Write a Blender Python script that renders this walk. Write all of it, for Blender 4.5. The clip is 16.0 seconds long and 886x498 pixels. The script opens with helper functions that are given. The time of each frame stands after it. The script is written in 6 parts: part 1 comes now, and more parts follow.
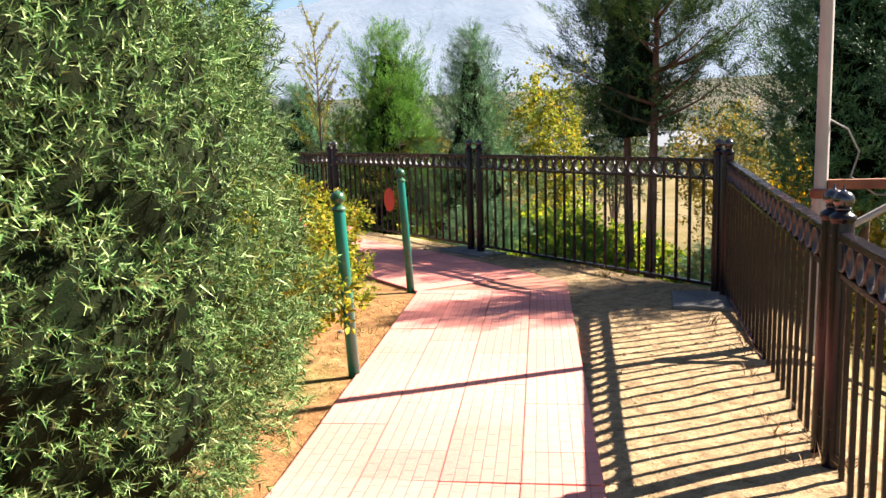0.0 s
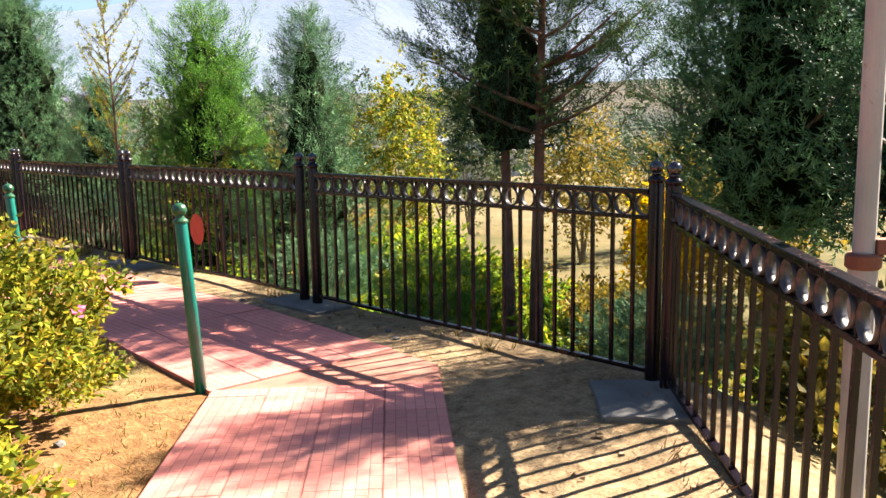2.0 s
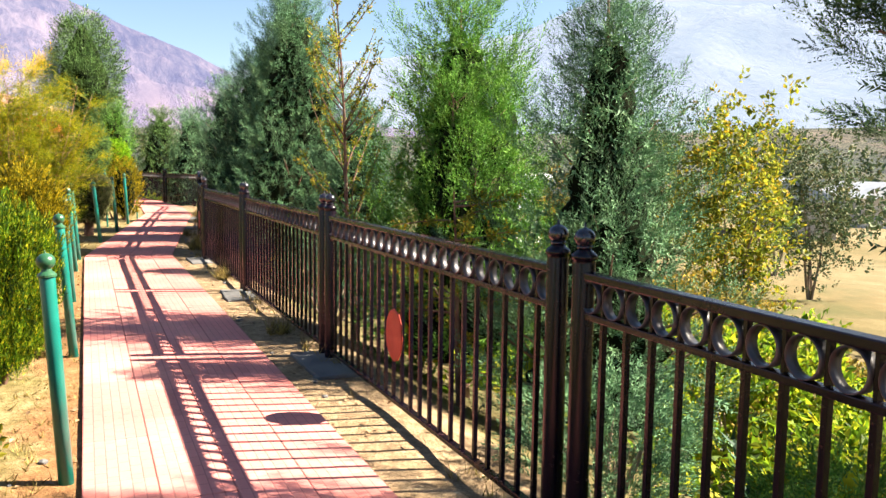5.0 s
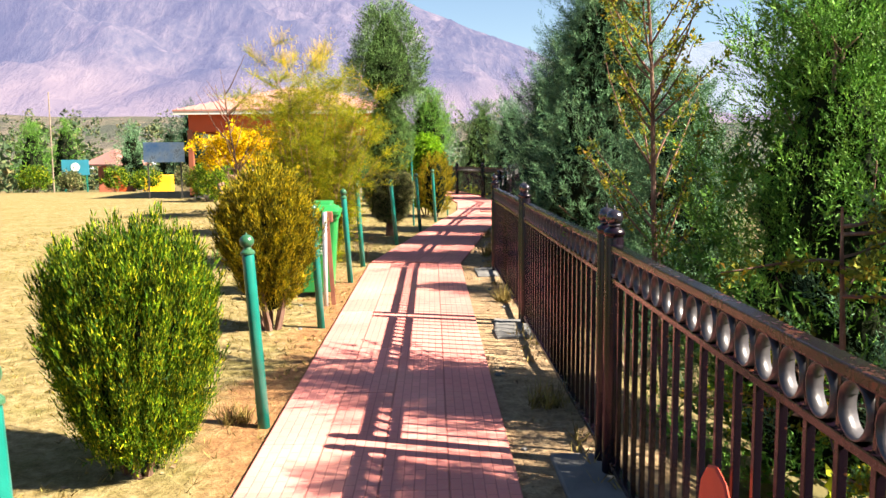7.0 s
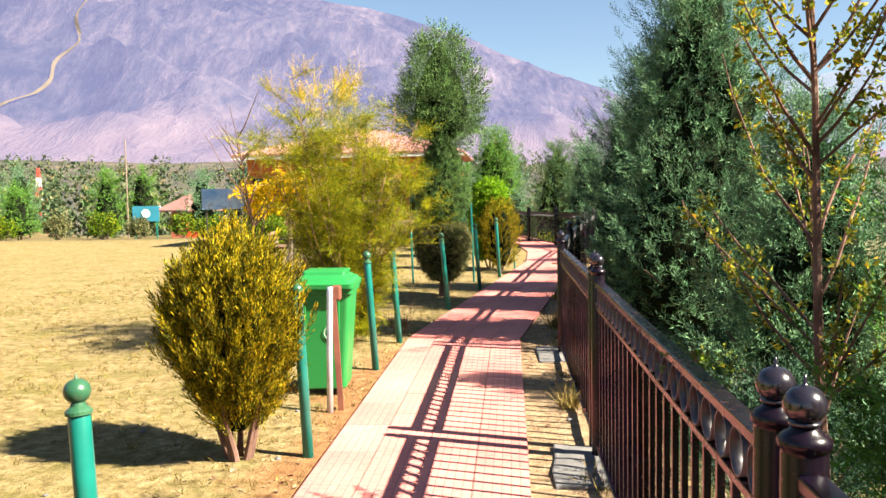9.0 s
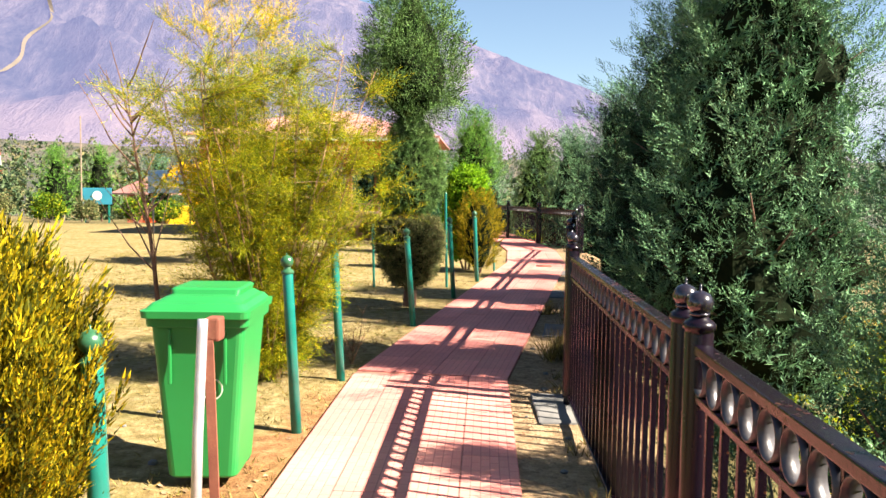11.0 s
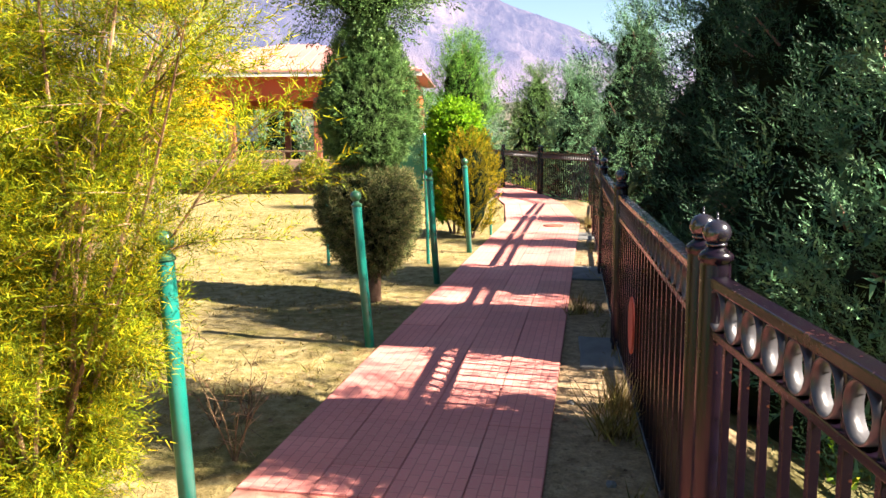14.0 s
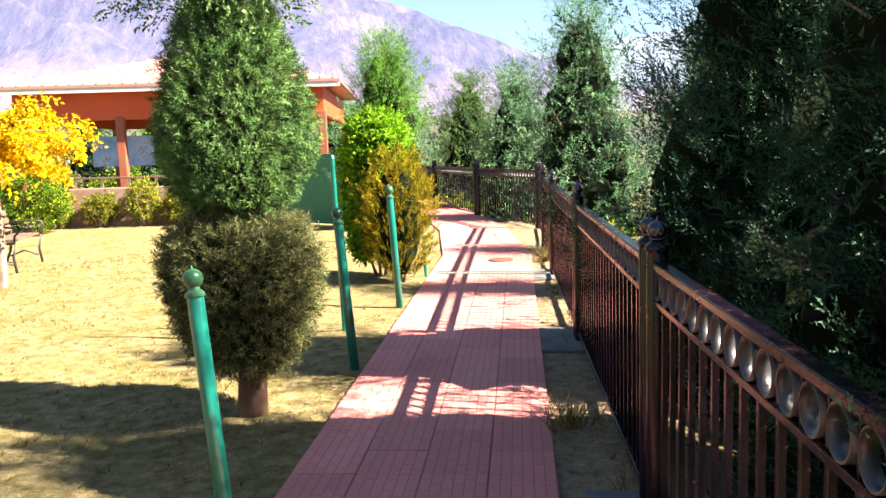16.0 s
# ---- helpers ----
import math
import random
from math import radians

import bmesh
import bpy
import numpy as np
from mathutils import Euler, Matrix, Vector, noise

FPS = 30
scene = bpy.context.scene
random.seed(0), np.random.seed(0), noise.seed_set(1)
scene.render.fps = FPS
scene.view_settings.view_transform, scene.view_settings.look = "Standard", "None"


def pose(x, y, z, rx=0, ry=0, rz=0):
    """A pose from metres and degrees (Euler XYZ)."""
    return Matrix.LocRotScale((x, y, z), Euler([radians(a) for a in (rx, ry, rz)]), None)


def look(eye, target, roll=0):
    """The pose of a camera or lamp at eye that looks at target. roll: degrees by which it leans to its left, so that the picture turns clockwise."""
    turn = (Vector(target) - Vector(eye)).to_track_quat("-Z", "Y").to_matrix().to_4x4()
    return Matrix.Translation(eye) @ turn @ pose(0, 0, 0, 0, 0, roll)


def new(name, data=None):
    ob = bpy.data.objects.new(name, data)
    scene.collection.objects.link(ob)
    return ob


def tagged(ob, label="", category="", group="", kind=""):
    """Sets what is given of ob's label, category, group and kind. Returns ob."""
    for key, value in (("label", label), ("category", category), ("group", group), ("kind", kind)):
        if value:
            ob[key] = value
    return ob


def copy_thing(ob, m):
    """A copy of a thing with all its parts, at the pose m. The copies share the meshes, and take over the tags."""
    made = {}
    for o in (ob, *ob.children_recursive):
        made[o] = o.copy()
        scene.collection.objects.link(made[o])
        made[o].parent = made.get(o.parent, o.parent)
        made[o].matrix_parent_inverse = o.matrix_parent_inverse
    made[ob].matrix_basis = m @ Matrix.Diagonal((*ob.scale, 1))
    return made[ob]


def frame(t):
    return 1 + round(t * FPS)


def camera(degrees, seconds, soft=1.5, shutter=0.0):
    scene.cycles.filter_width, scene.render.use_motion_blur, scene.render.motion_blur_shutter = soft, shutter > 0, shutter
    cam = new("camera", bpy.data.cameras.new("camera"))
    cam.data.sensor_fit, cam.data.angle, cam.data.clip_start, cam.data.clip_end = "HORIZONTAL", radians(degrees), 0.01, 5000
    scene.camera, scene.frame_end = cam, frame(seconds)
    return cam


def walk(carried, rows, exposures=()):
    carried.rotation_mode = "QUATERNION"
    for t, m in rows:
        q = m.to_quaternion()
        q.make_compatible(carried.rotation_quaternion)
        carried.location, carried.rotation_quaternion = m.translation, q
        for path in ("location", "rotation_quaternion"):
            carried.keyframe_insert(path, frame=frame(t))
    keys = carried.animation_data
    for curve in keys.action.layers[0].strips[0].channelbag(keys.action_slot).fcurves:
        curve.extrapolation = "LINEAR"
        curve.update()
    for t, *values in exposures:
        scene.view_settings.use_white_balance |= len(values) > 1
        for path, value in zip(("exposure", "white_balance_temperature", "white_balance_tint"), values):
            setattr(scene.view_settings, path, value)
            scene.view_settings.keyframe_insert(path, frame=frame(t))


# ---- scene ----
from mathutils.bvhtree import BVHTree

cam = camera(56.8, 16.0)
PATH = [
    (0, (0.488, 0.533, 1.387), (1.619, 2.157, 1.099), -1.7),
    (0.5, (0.859, 0.966, 1.398), (2.063, 2.538, 1.121), -1.3),
    (1, (1.269, 1.43, 1.405), (2.573, 2.922, 1.128), -1.1),
    (1.5, (1.681, 1.855, 1.437), (2.999, 3.333, 1.156), -1.2),
    (2, (2.066, 2.326, 1.446), (3.468, 3.722, 1.154), -1.0),
    (2.5, (2.518, 2.805, 1.461), (3.953, 4.186, 1.276), -1.3),
    (3, (2.874, 3.298, 1.462), (4.119, 4.855, 1.299), 2.0),
    (3.2, (3.011, 3.465, 1.471), (4.19, 5.073, 1.314), 2.5),
    (5.3, (4.601, 5.64, 1.482), (5.361, 7.478, 1.276), 1.2),
    (5.5, (4.695, 5.863, 1.496), (5.426, 7.713, 1.287), 1.7),
    (6, (4.967, 6.451, 1.492), (5.4, 8.394, 1.293), 1.2),
    (6.5, (5.142, 6.998, 1.49), (5.24, 8.983, 1.27), 1.0),
    (7, (5.278, 7.557, 1.512), (5.302, 9.544, 1.287), -0.5),
    (7.5, (5.422, 8.158, 1.551), (5.258, 10.141, 1.349), 0.5),
    (8, (5.464, 8.743, 1.573), (5.288, 10.727, 1.397), 1.7),
    (8.5, (5.508, 9.329, 1.589), (5.356, 11.318, 1.44), 0.1),
    (8.7, (5.569, 9.49, 1.619), (5.405, 11.48, 1.497), -1.0),
    (10.8, (5.495, 12.003, 1.565), (5.375, 13.995, 1.427), 0.6),
    (11, (5.447, 12.318, 1.549), (5.348, 14.311, 1.409), 0.8),
    (11.5, (5.424, 12.907, 1.554), (5.326, 14.9, 1.418), 0.8),
    (12, (5.39, 13.512, 1.536), (5.312, 15.504, 1.383), 0.6),
    (12.5, (5.434, 14.151, 1.575), (5.367, 16.142, 1.398), 0.9),
    (13, (5.437, 14.725, 1.549), (5.372, 16.715, 1.353), 1.7),
    (13.5, (5.448, 15.326, 1.53), (5.38, 17.309, 1.281), -0.6),
    (14, (5.403, 15.908, 1.498), (5.327, 17.888, 1.226), -0.2),
    (14.5, (5.375, 16.556, 1.523), (5.327, 18.536, 1.247), -0.7),
    (15, (5.36, 17.195, 1.532), (5.303, 19.177, 1.27), -0.4),
    (15.5, (5.353, 17.813, 1.556), (5.342, 19.793, 1.272), -0.5),
    (16, (5.425, 18.401, 1.57), (5.515, 20.384, 1.326), -1.8),
]
walk(cam, [(t, look(eye, target, roll)) for t, eye, target, roll in PATH], [(0.0, 2.45, 7000, 10), (1.5, 2.45, 7000, 10), (2.5, 2.75, 7000, 10), (3.2, 2.7, 7000, 10), (6.0, 2.55, 7000, 10), (8.5, 2.4, 7000, 10), (11.0, 2.5, 7000, 10), (13.0, 2.65, 7000, 10), (14.5, 2.8, 6900, 10), (16.0, 2.95, 6800, 10)])

# ---- world, sun, exposure ----
SUN_TO = Vector((0.961, -0.276, 0.0)).normalized()
SUN_EL = radians(40.5)
world = bpy.data.worlds.new("world")
scene.world = world
world.use_nodes = True
wn = world.node_tree
wn.nodes.clear()
sky = wn.nodes.new("ShaderNodeTexSky")
sky.sky_type = "NISHITA"
sky.sun_disc = False
sky.sun_elevation = SUN_EL
sky.sun_rotation = math.atan2(SUN_TO.x, SUN_TO.y)
sky.altitude, sky.air_density, sky.dust_density, sky.ozone_density = 200, 1.0, 0.4, 3.0
bg = wn.nodes.new("ShaderNodeBackground")
bg.inputs["Strength"].default_value = 0.035
wo = wn.nodes.new("ShaderNodeOutputWorld")
wn.links.new(sky.outputs[0], bg.inputs[0])
wn.links.new(bg.outputs[0], wo.inputs[0])
sun_data = bpy.data.lights.new("sun", "SUN")
sun_data.energy, sun_data.angle, sun_data.color = 5.0, radians(0.5), (1.0, 0.93, 0.80)
sun = new("sun", sun_data)
to_sun = Vector((SUN_TO.x * math.cos(SUN_EL), SUN_TO.y * math.cos(SUN_EL), math.sin(SUN_EL)))
sun.matrix_world = look(to_sun * 60 + Vector((5, 15, 0)), (5, 15, 0))

# ---- materials ----


def mat(name):
    m = bpy.data.materials.new(name)
    m.use_nodes = True
    nt = m.node_tree
    return m, nt, nt.nodes["Principled BSDF"]


def node(nt, kind, **sets):
    n = nt.nodes.new(kind)
    for k, v in sets.items():
        n.inputs[k.replace("_", " ")].default_value = v
    return n


def ramp(nt, src, stops):
    r = nt.nodes.new("ShaderNodeValToRGB")
    el = r.color_ramp.elements
    while len(el) < len(stops):
        el.new(0.5)
    for e, (p, c) in zip(el, stops):
        e.position, e.color = p, (*c, 1)
    nt.links.new(src, r.inputs[0])
    return r.outputs[0]


def mixc(nt, fac, a, b, mode="MIX"):
    n = nt.nodes.new("ShaderNodeMix")
    n.data_type, n.blend_type = "RGBA", mode
    for s, v in ((n.inputs[0], fac), (n.inputs[6], a), (n.inputs[7], b)):
        if isinstance(v, (int, float)):
            s.default_value = v
        elif isinstance(v, tuple):
            s.default_value = (*v, 1)
        else:
            nt.links.new(v, s)
    return n.outputs[2]


def coords(nt, kind="Object"):
    return nt.nodes.new("ShaderNodeTexCoord").outputs[kind]


def noise_tex(nt, vec, scale, detail=4.0, rough=0.55):
    n = node(nt, "ShaderNodeTexNoise", Scale=scale, Detail=detail, Roughness=rough)
    nt.links.new(vec, n.inputs["Vector"])
    return n.outputs[0]


def bump(nt, height, bsdf, strength=0.4, dist=0.01):
    b = node(nt, "ShaderNodeBump", Strength=strength, Distance=dist)
    nt.links.new(height, b.inputs["Height"])
    nt.links.new(b.outputs[0], bsdf.inputs["Normal"])


def worn(name, a, b, wear, rough=0.5, metal=0.0, scale=3.0, cut=(0.55, 0.68), bumpy=0.25, gloss=0.5):
    """Paint in two tones that has worn through to a third colour in patches."""
    m, nt, p = mat(name)
    co = coords(nt)
    big = noise_tex(nt, co, scale, 5)
    fine = noise_tex(nt, co, scale * 14, 4, 0.65)
    col = ramp(nt, big, [(0.35, a), (0.65, b)])
    mask = nt.nodes.new("ShaderNodeMath")
    mask.operation = "MULTIPLY_ADD"
    mask.inputs[1].default_value, mask.inputs[2].default_value = 0.5, 0.0
    nt.links.new(fine, mask.inputs[0])
    add = nt.nodes.new("ShaderNodeMath")
    add.operation = "MULTIPLY_ADD"
    add.inputs[1].default_value = 0.5
    nt.links.new(big, add.inputs[0])
    nt.links.new(mask.outputs[0], add.inputs[2])
    f = ramp(nt, add.outputs[0], [(cut[0], (0, 0, 0)), (cut[1], (1, 1, 1))])
    nt.links.new(mixc(nt, f, col, wear), p.inputs["Base Color"])
    nt.links.new(ramp(nt, add.outputs[0], [(cut[0], (rough,) * 3), (cut[1], (min(1, rough + 0.3),) * 3)]), p.inputs["Roughness"])
    p.inputs["Metallic"].default_value = metal
    p.inputs["Specular IOR Level"].default_value = gloss
    bump(nt, fine, p, bumpy, 0.003)
    return m


def leafy(name, stops, rough=0.62, clear=0.30, tint=0.5, even=0.0):
    """Foliage: each leaf its own tone, with broad patches of lighter growth, and light coming through."""
    m, nt, p = mat(name)
    geo = nt.nodes.new("ShaderNodeNewGeometry")
    tone = geo.outputs["Random Per Island"]
    if even:
        soft = node(nt, "ShaderNodeMapRange", From_Min=0.3, From_Max=0.7)
        nt.links.new(noise_tex(nt, coords(nt), 5.0, 4, 0.6), soft.inputs["Value"])
        tone = mixc(nt, even, tone, soft.outputs[0])
    col = ramp(nt, tone, stops)
    patch = noise_tex(nt, coords(nt), 1.3, 3)
    f = ramp(nt, patch, [(0.35, (0.62,) * 3), (0.68, (1.25,) * 3)])
    col = mixc(nt, tint, col, mixc(nt, 1.0, col, f, "MULTIPLY"))
    spot = ramp(nt, noise_tex(nt, coords(nt), 11.0, 2), [(0.36, (0.45,) * 3), (0.64, (1.5,) * 3)])
    col = mixc(nt, 1.0, col, spot, "MULTIPLY")
    nt.links.new(col, p.inputs["Base Color"])
    p.inputs["Roughness"].default_value = rough
    p.inputs["Specular IOR Level"].default_value = 0.16
    tr = nt.nodes.new("ShaderNodeBsdfTranslucent")
    nt.links.new(col, tr.inputs[0])
    mx = nt.nodes.new("ShaderNodeMixShader")
    mx.inputs[0].default_value = clear
    nt.links.new(p.outputs[0], mx.inputs[1])
    nt.links.new(tr.outputs[0], mx.inputs[2])
    nt.links.new(mx.outputs[0], nt.nodes["Material Output"].inputs[0])
    return m


IRON = worn("iron_paint", (0.0035, 0.002, 0.007), (0.008, 0.003, 0.0055), (0.095, 0.027, 0.011), 0.27, 0.0, 2.6, (0.57, 0.64), 0.3, 0.32)
IRON_BALL = worn("iron_ball_paint", (0.010, 0.009, 0.015), (0.018, 0.014, 0.020), (0.10, 0.055, 0.035), 0.2, 0.1, 6.0, (0.68, 0.8), 0.15, 0.9)
RING = worn("ring_strip", (0.020, 0.016, 0.020), (0.085, 0.08, 0.09), (0.04, 0.018, 0.014), 0.4, 0.3, 7.0, (0.62, 0.75), 0.25, 0.7)
GREEN_POST = worn("teal_post_paint", (0.002, 0.095, 0.075), (0.004, 0.15, 0.12), (0.10, 0.065, 0.04), 0.3, 0.0, 4.5, (0.63, 0.72), 0.2, 0.5)
GREEN_BALL = worn("green_ball_paint", (0.010, 0.060, 0.030), (0.03, 0.10, 0.05), (0.10, 0.07, 0.05), 0.3, 0.0, 9.0, (0.62, 0.75), 0.2)
BIN_GREEN = worn("bin_plastic", (0.008, 0.165, 0.038), (0.010, 0.19, 0.045), (0.05, 0.21, 0.085), 0.42, 0.0, 2.0, (0.72, 0.86), 0.08)
SHEET_GREEN = worn("green_sheet_paint", (0.004, 0.14, 0.065), (0.006, 0.175, 0.08), (0.05, 0.15, 0.09), 0.45, 0.0, 1.2, (0.72, 0.9), 0.1)
STEEL = worn("galvanised_steel", (0.42, 0.42, 0.46), (0.58, 0.58, 0.62), (0.30, 0.24, 0.20), 0.4, 0.6, 5.0, (0.66, 0.8), 0.1)
RUST = worn("rusty_iron", (0.12, 0.035, 0.022), (0.20, 0.07, 0.04), (0.30, 0.13, 0.06), 0.75, 0.1, 5.0, (0.55, 0.7), 0.5)
RED_DISC = worn("red_oxide_disc", (0.30, 0.028, 0.014), (0.38, 0.045, 0.02), (0.22, 0.07, 0.04), 0.6, 0.0, 8.0, (0.6, 0.75), 0.3)
POLE_PAINT = worn("pole_paint", (0.28, 0.25, 0.245), (0.36, 0.33, 0.32), (0.20, 0.075, 0.03), 0.55, 0.0, 2.2, (0.60, 0.68), 0.25)
WHITE_LINE = worn("pale_print", (0.5, 0.6, 0.5), (0.6, 0.68, 0.6), (0.1, 0.35, 0.15), 0.5, 0.0, 12.0, (0.55, 0.7))
CONCRETE = worn("footing_concrete", (0.10, 0.098, 0.10), (0.17, 0.163, 0.16), (0.08, 0.06, 0.042), 0.9, 0.0, 3.0, (0.6, 0.75), 0.6, 0.2)
ROOF = worn("roof_sheet", (0.30, 0.13, 0.115), (0.35, 0.165, 0.14), (0.2, 0.12, 0.10), 0.5, 0.0, 0.5, (0.62, 0.8), 0.1)
ORANGE = worn("orange_fascia", (0.42, 0.050, 0.006), (0.48, 0.065, 0.010), (0.30, 0.06, 0.02), 0.55, 0.0, 0.8, (0.7, 0.85), 0.1)
BROWN_POST = worn("brown_post", (0.20, 0.05, 0.025), (0.26, 0.075, 0.035), (0.15, 0.07, 0.04), 0.6, 0.0, 2.0)
LOW_WALL = worn("low_wall_stone", (0.20, 0.115, 0.085), (0.33, 0.21, 0.165), (0.14, 0.09, 0.07), 0.85, 0.0, 1.8, (0.5, 0.62), 0.7, 0.2)
BENCH_WOOD = worn("bench_wood", (0.09, 0.05, 0.03), (0.15, 0.085, 0.05), (0.22, 0.15, 0.10), 0.7, 0.0, 4.0)
BENCH_IRON = worn("bench_iron", (0.02, 0.02, 0.02), (0.04, 0.035, 0.03), (0.1, 0.05, 0.03), 0.5, 0.1, 6.0)
BOARD_BLUE = worn("board_blue", (0.015, 0.14, 0.20), (0.02, 0.18, 0.25), (0.06, 0.25, 0.30), 0.45, 0.0, 1.0, (0.62, 0.8))
BOARD_SKY = worn("board_picture", (0.06, 0.22, 0.55), (0.40, 0.52, 0.66), (0.10, 0.12, 0.16), 0.4, 0.0, 1.4, (0.55, 0.65))
HOUSE_WALL = worn("house_wall", (0.45, 0.42, 0.40), (0.58, 0.55, 0.52), (0.35, 0.30, 0.26), 0.85, 0.0, 0.3)
HOUSE_ROOF = worn("house_roof", (0.30, 0.32, 0.36), (0.42, 0.44, 0.48), (0.28, 0.18, 0.14), 0.5, 0.0, 0.3)
YELLOW_PLASTIC = worn("yellow_panel", (0.75, 0.42, 0.01), (0.8, 0.47, 0.02), (0.6, 0.35, 0.05), 0.5, 0.0, 2.0, (0.7, 0.85))
WIRE = worn("grey_wire", (0.12, 0.12, 0.13), (0.2, 0.2, 0.2), (0.1, 0.08, 0.07), 0.6, 0.0, 9.0)

BARK = worn("conifer_bark", (0.10, 0.055, 0.04), (0.19, 0.11, 0.085), (0.28, 0.19, 0.15), 0.9, 0.0, 6.0, (0.55, 0.68), 0.9, 0.15)
BARK_GREY = worn("grey_bark", (0.16, 0.12, 0.09), (0.27, 0.21, 0.165), (0.10, 0.075, 0.06), 0.9, 0.0, 8.0, (0.55, 0.68), 0.8, 0.15)
CYPRESS = leafy("cypress_leaf", [(0.0, (0.026, 0.062, 0.016)), (0.4, (0.062, 0.128, 0.034)), (0.8, (0.115, 0.195, 0.055)), (1.0, (0.20, 0.27, 0.09))], clear=0.12, even=0.65)
CYPRESS_BLUE = leafy("blue_cypress_leaf", [(0.0, (0.032, 0.086, 0.042)), (0.45, (0.084, 0.185, 0.090)), (0.85, (0.16, 0.28, 0.135)), (1.0, (0.27, 0.37, 0.19))], clear=0.10, even=0.65)
CYPRESS_DARK = leafy("dark_cypress_leaf", [(0.0, (0.007, 0.027, 0.015)), (0.5, (0.020, 0.058, 0.030)), (0.88, (0.042, 0.096, 0.047)), (1.0, (0.09, 0.15, 0.075))], clear=0.08, even=0.65)
CYPRESS_BRIGHT = leafy("bright_cypress_leaf", [(0.0, (0.025, 0.090, 0.012)), (0.5, (0.082, 0.21, 0.028)), (1.0, (0.22, 0.37, 0.06))], clear=0.2, even=0.6)
THUJA = leafy("thuja_leaf", [(0.0, (0.008, 0.032, 0.003)), (0.45, (0.050, 0.125, 0.005)), (0.75, (0.15, 0.23, 0.008)), (0.93, (0.30, 0.33, 0.012)), (1.0, (0.50, 0.42, 0.02))])
THUJA_GOLD = leafy("golden_thuja_leaf", [(0.0, (0.024, 0.034, 0.004)), (0.4, (0.11, 0.11, 0.006)), (0.75, (0.37, 0.29, 0.009)), (1.0, (0.62, 0.42, 0.02))])
CLIPPED = leafy("clipped_leaf", [(0.0, (0.030, 0.046, 0.014)), (0.5, (0.11, 0.135, 0.045)), (0.85, (0.21, 0.20, 0.085)), (1.0, (0.32, 0.22, 0.12))])
LIME = leafy("lime_leaf", [(0.0, (0.06, 0.17, 0.006)), (0.5, (0.14, 0.30, 0.010)), (1.0, (0.26, 0.42, 0.02))], clear=0.5)
ROSE = leafy("rose_leaf", [(0.0, (0.050, 0.075, 0.008)), (0.45, (0.15, 0.18, 0.016)), (0.8, (0.30, 0.28, 0.025)), (1.0, (0.36, 0.22, 0.035))], clear=0.45)
TAMARISK = leafy("tamarisk_leaf", [(0.0, (0.05, 0.080, 0.004)), (0.4, (0.165, 0.21, 0.008)), (0.8, (0.32, 0.32, 0.010)), (1.0, (0.56, 0.38, 0.01))], clear=0.4)
GOLD = leafy("golden_leaf", [(0.0, (0.46, 0.26, 0.003)), (0.5, (0.66, 0.44, 0.006)), (1.0, (0.76, 0.56, 0.015))], clear=0.5)
GIANT = leafy("grey_green_cypress_leaf", [(0.0, (0.020, 0.056, 0.014)), (0.45, (0.068, 0.142, 0.042)), (0.78, (0.16, 0.25, 0.085)), (1.0, (0.32, 0.42, 0.20))], clear=0.12)
YELLOWING = leafy("yellowing_leaf", [(0.0, (0.085, 0.12, 0.014)), (0.5, (0.19, 0.23, 0.026)), (0.85, (0.36, 0.32, 0.03)), (1.0, (0.50, 0.28, 0.02))], clear=0.4)
SHRUB = leafy("shrub_leaf", [(0.0, (0.045, 0.10, 0.008)), (0.5, (0.15, 0.245, 0.014)), (0.9, (0.36, 0.38, 0.02)), (1.0, (0.50, 0.42, 0.03))], clear=0.5)
AUTUMN = leafy("autumn_shrub_leaf", [(0.0, (0.10, 0.085, 0.02)), (0.5, (0.24, 0.185, 0.03)), (0.8, (0.40, 0.26, 0.03)), (1.0, (0.16, 0.20, 0.045))], clear=0.35)
FAR_LEAF = leafy("far_wood_leaf", [(0.0, (0.035, 0.065, 0.032)), (0.5, (0.07, 0.11, 0.05)), (0.85, (0.13, 0.14, 0.06)), (1.0, (0.19, 0.15, 0.07))], clear=0.2)
PETAL = leafy("rose_petal", [(0.0, (0.75, 0.06, 0.22)), (1.0, (0.85, 0.16, 0.34))], clear=0.3)
STRAW = leafy("straw_blade", [(0.0, (0.12, 0.08, 0.022)), (0.5, (0.23, 0.165, 0.05)), (0.85, (0.30, 0.23, 0.08)), (1.0, (0.12, 0.13, 0.025))], clear=0.25)
# Near-black: the shade deep in a crown is put into this colour.
INNER_SHADE = worn("inner_twig_shade", (0.004, 0.008, 0.003), (0.010, 0.014, 0.006), (0.020, 0.014, 0.008), 0.95, 0.0, 9.0, (0.56, 0.7), 0.9, 0.05)
TWIG = leafy("dry_twig", [(0.0, (0.16, 0.09, 0.05)), (1.0, (0.34, 0.21, 0.12))], clear=0.0)


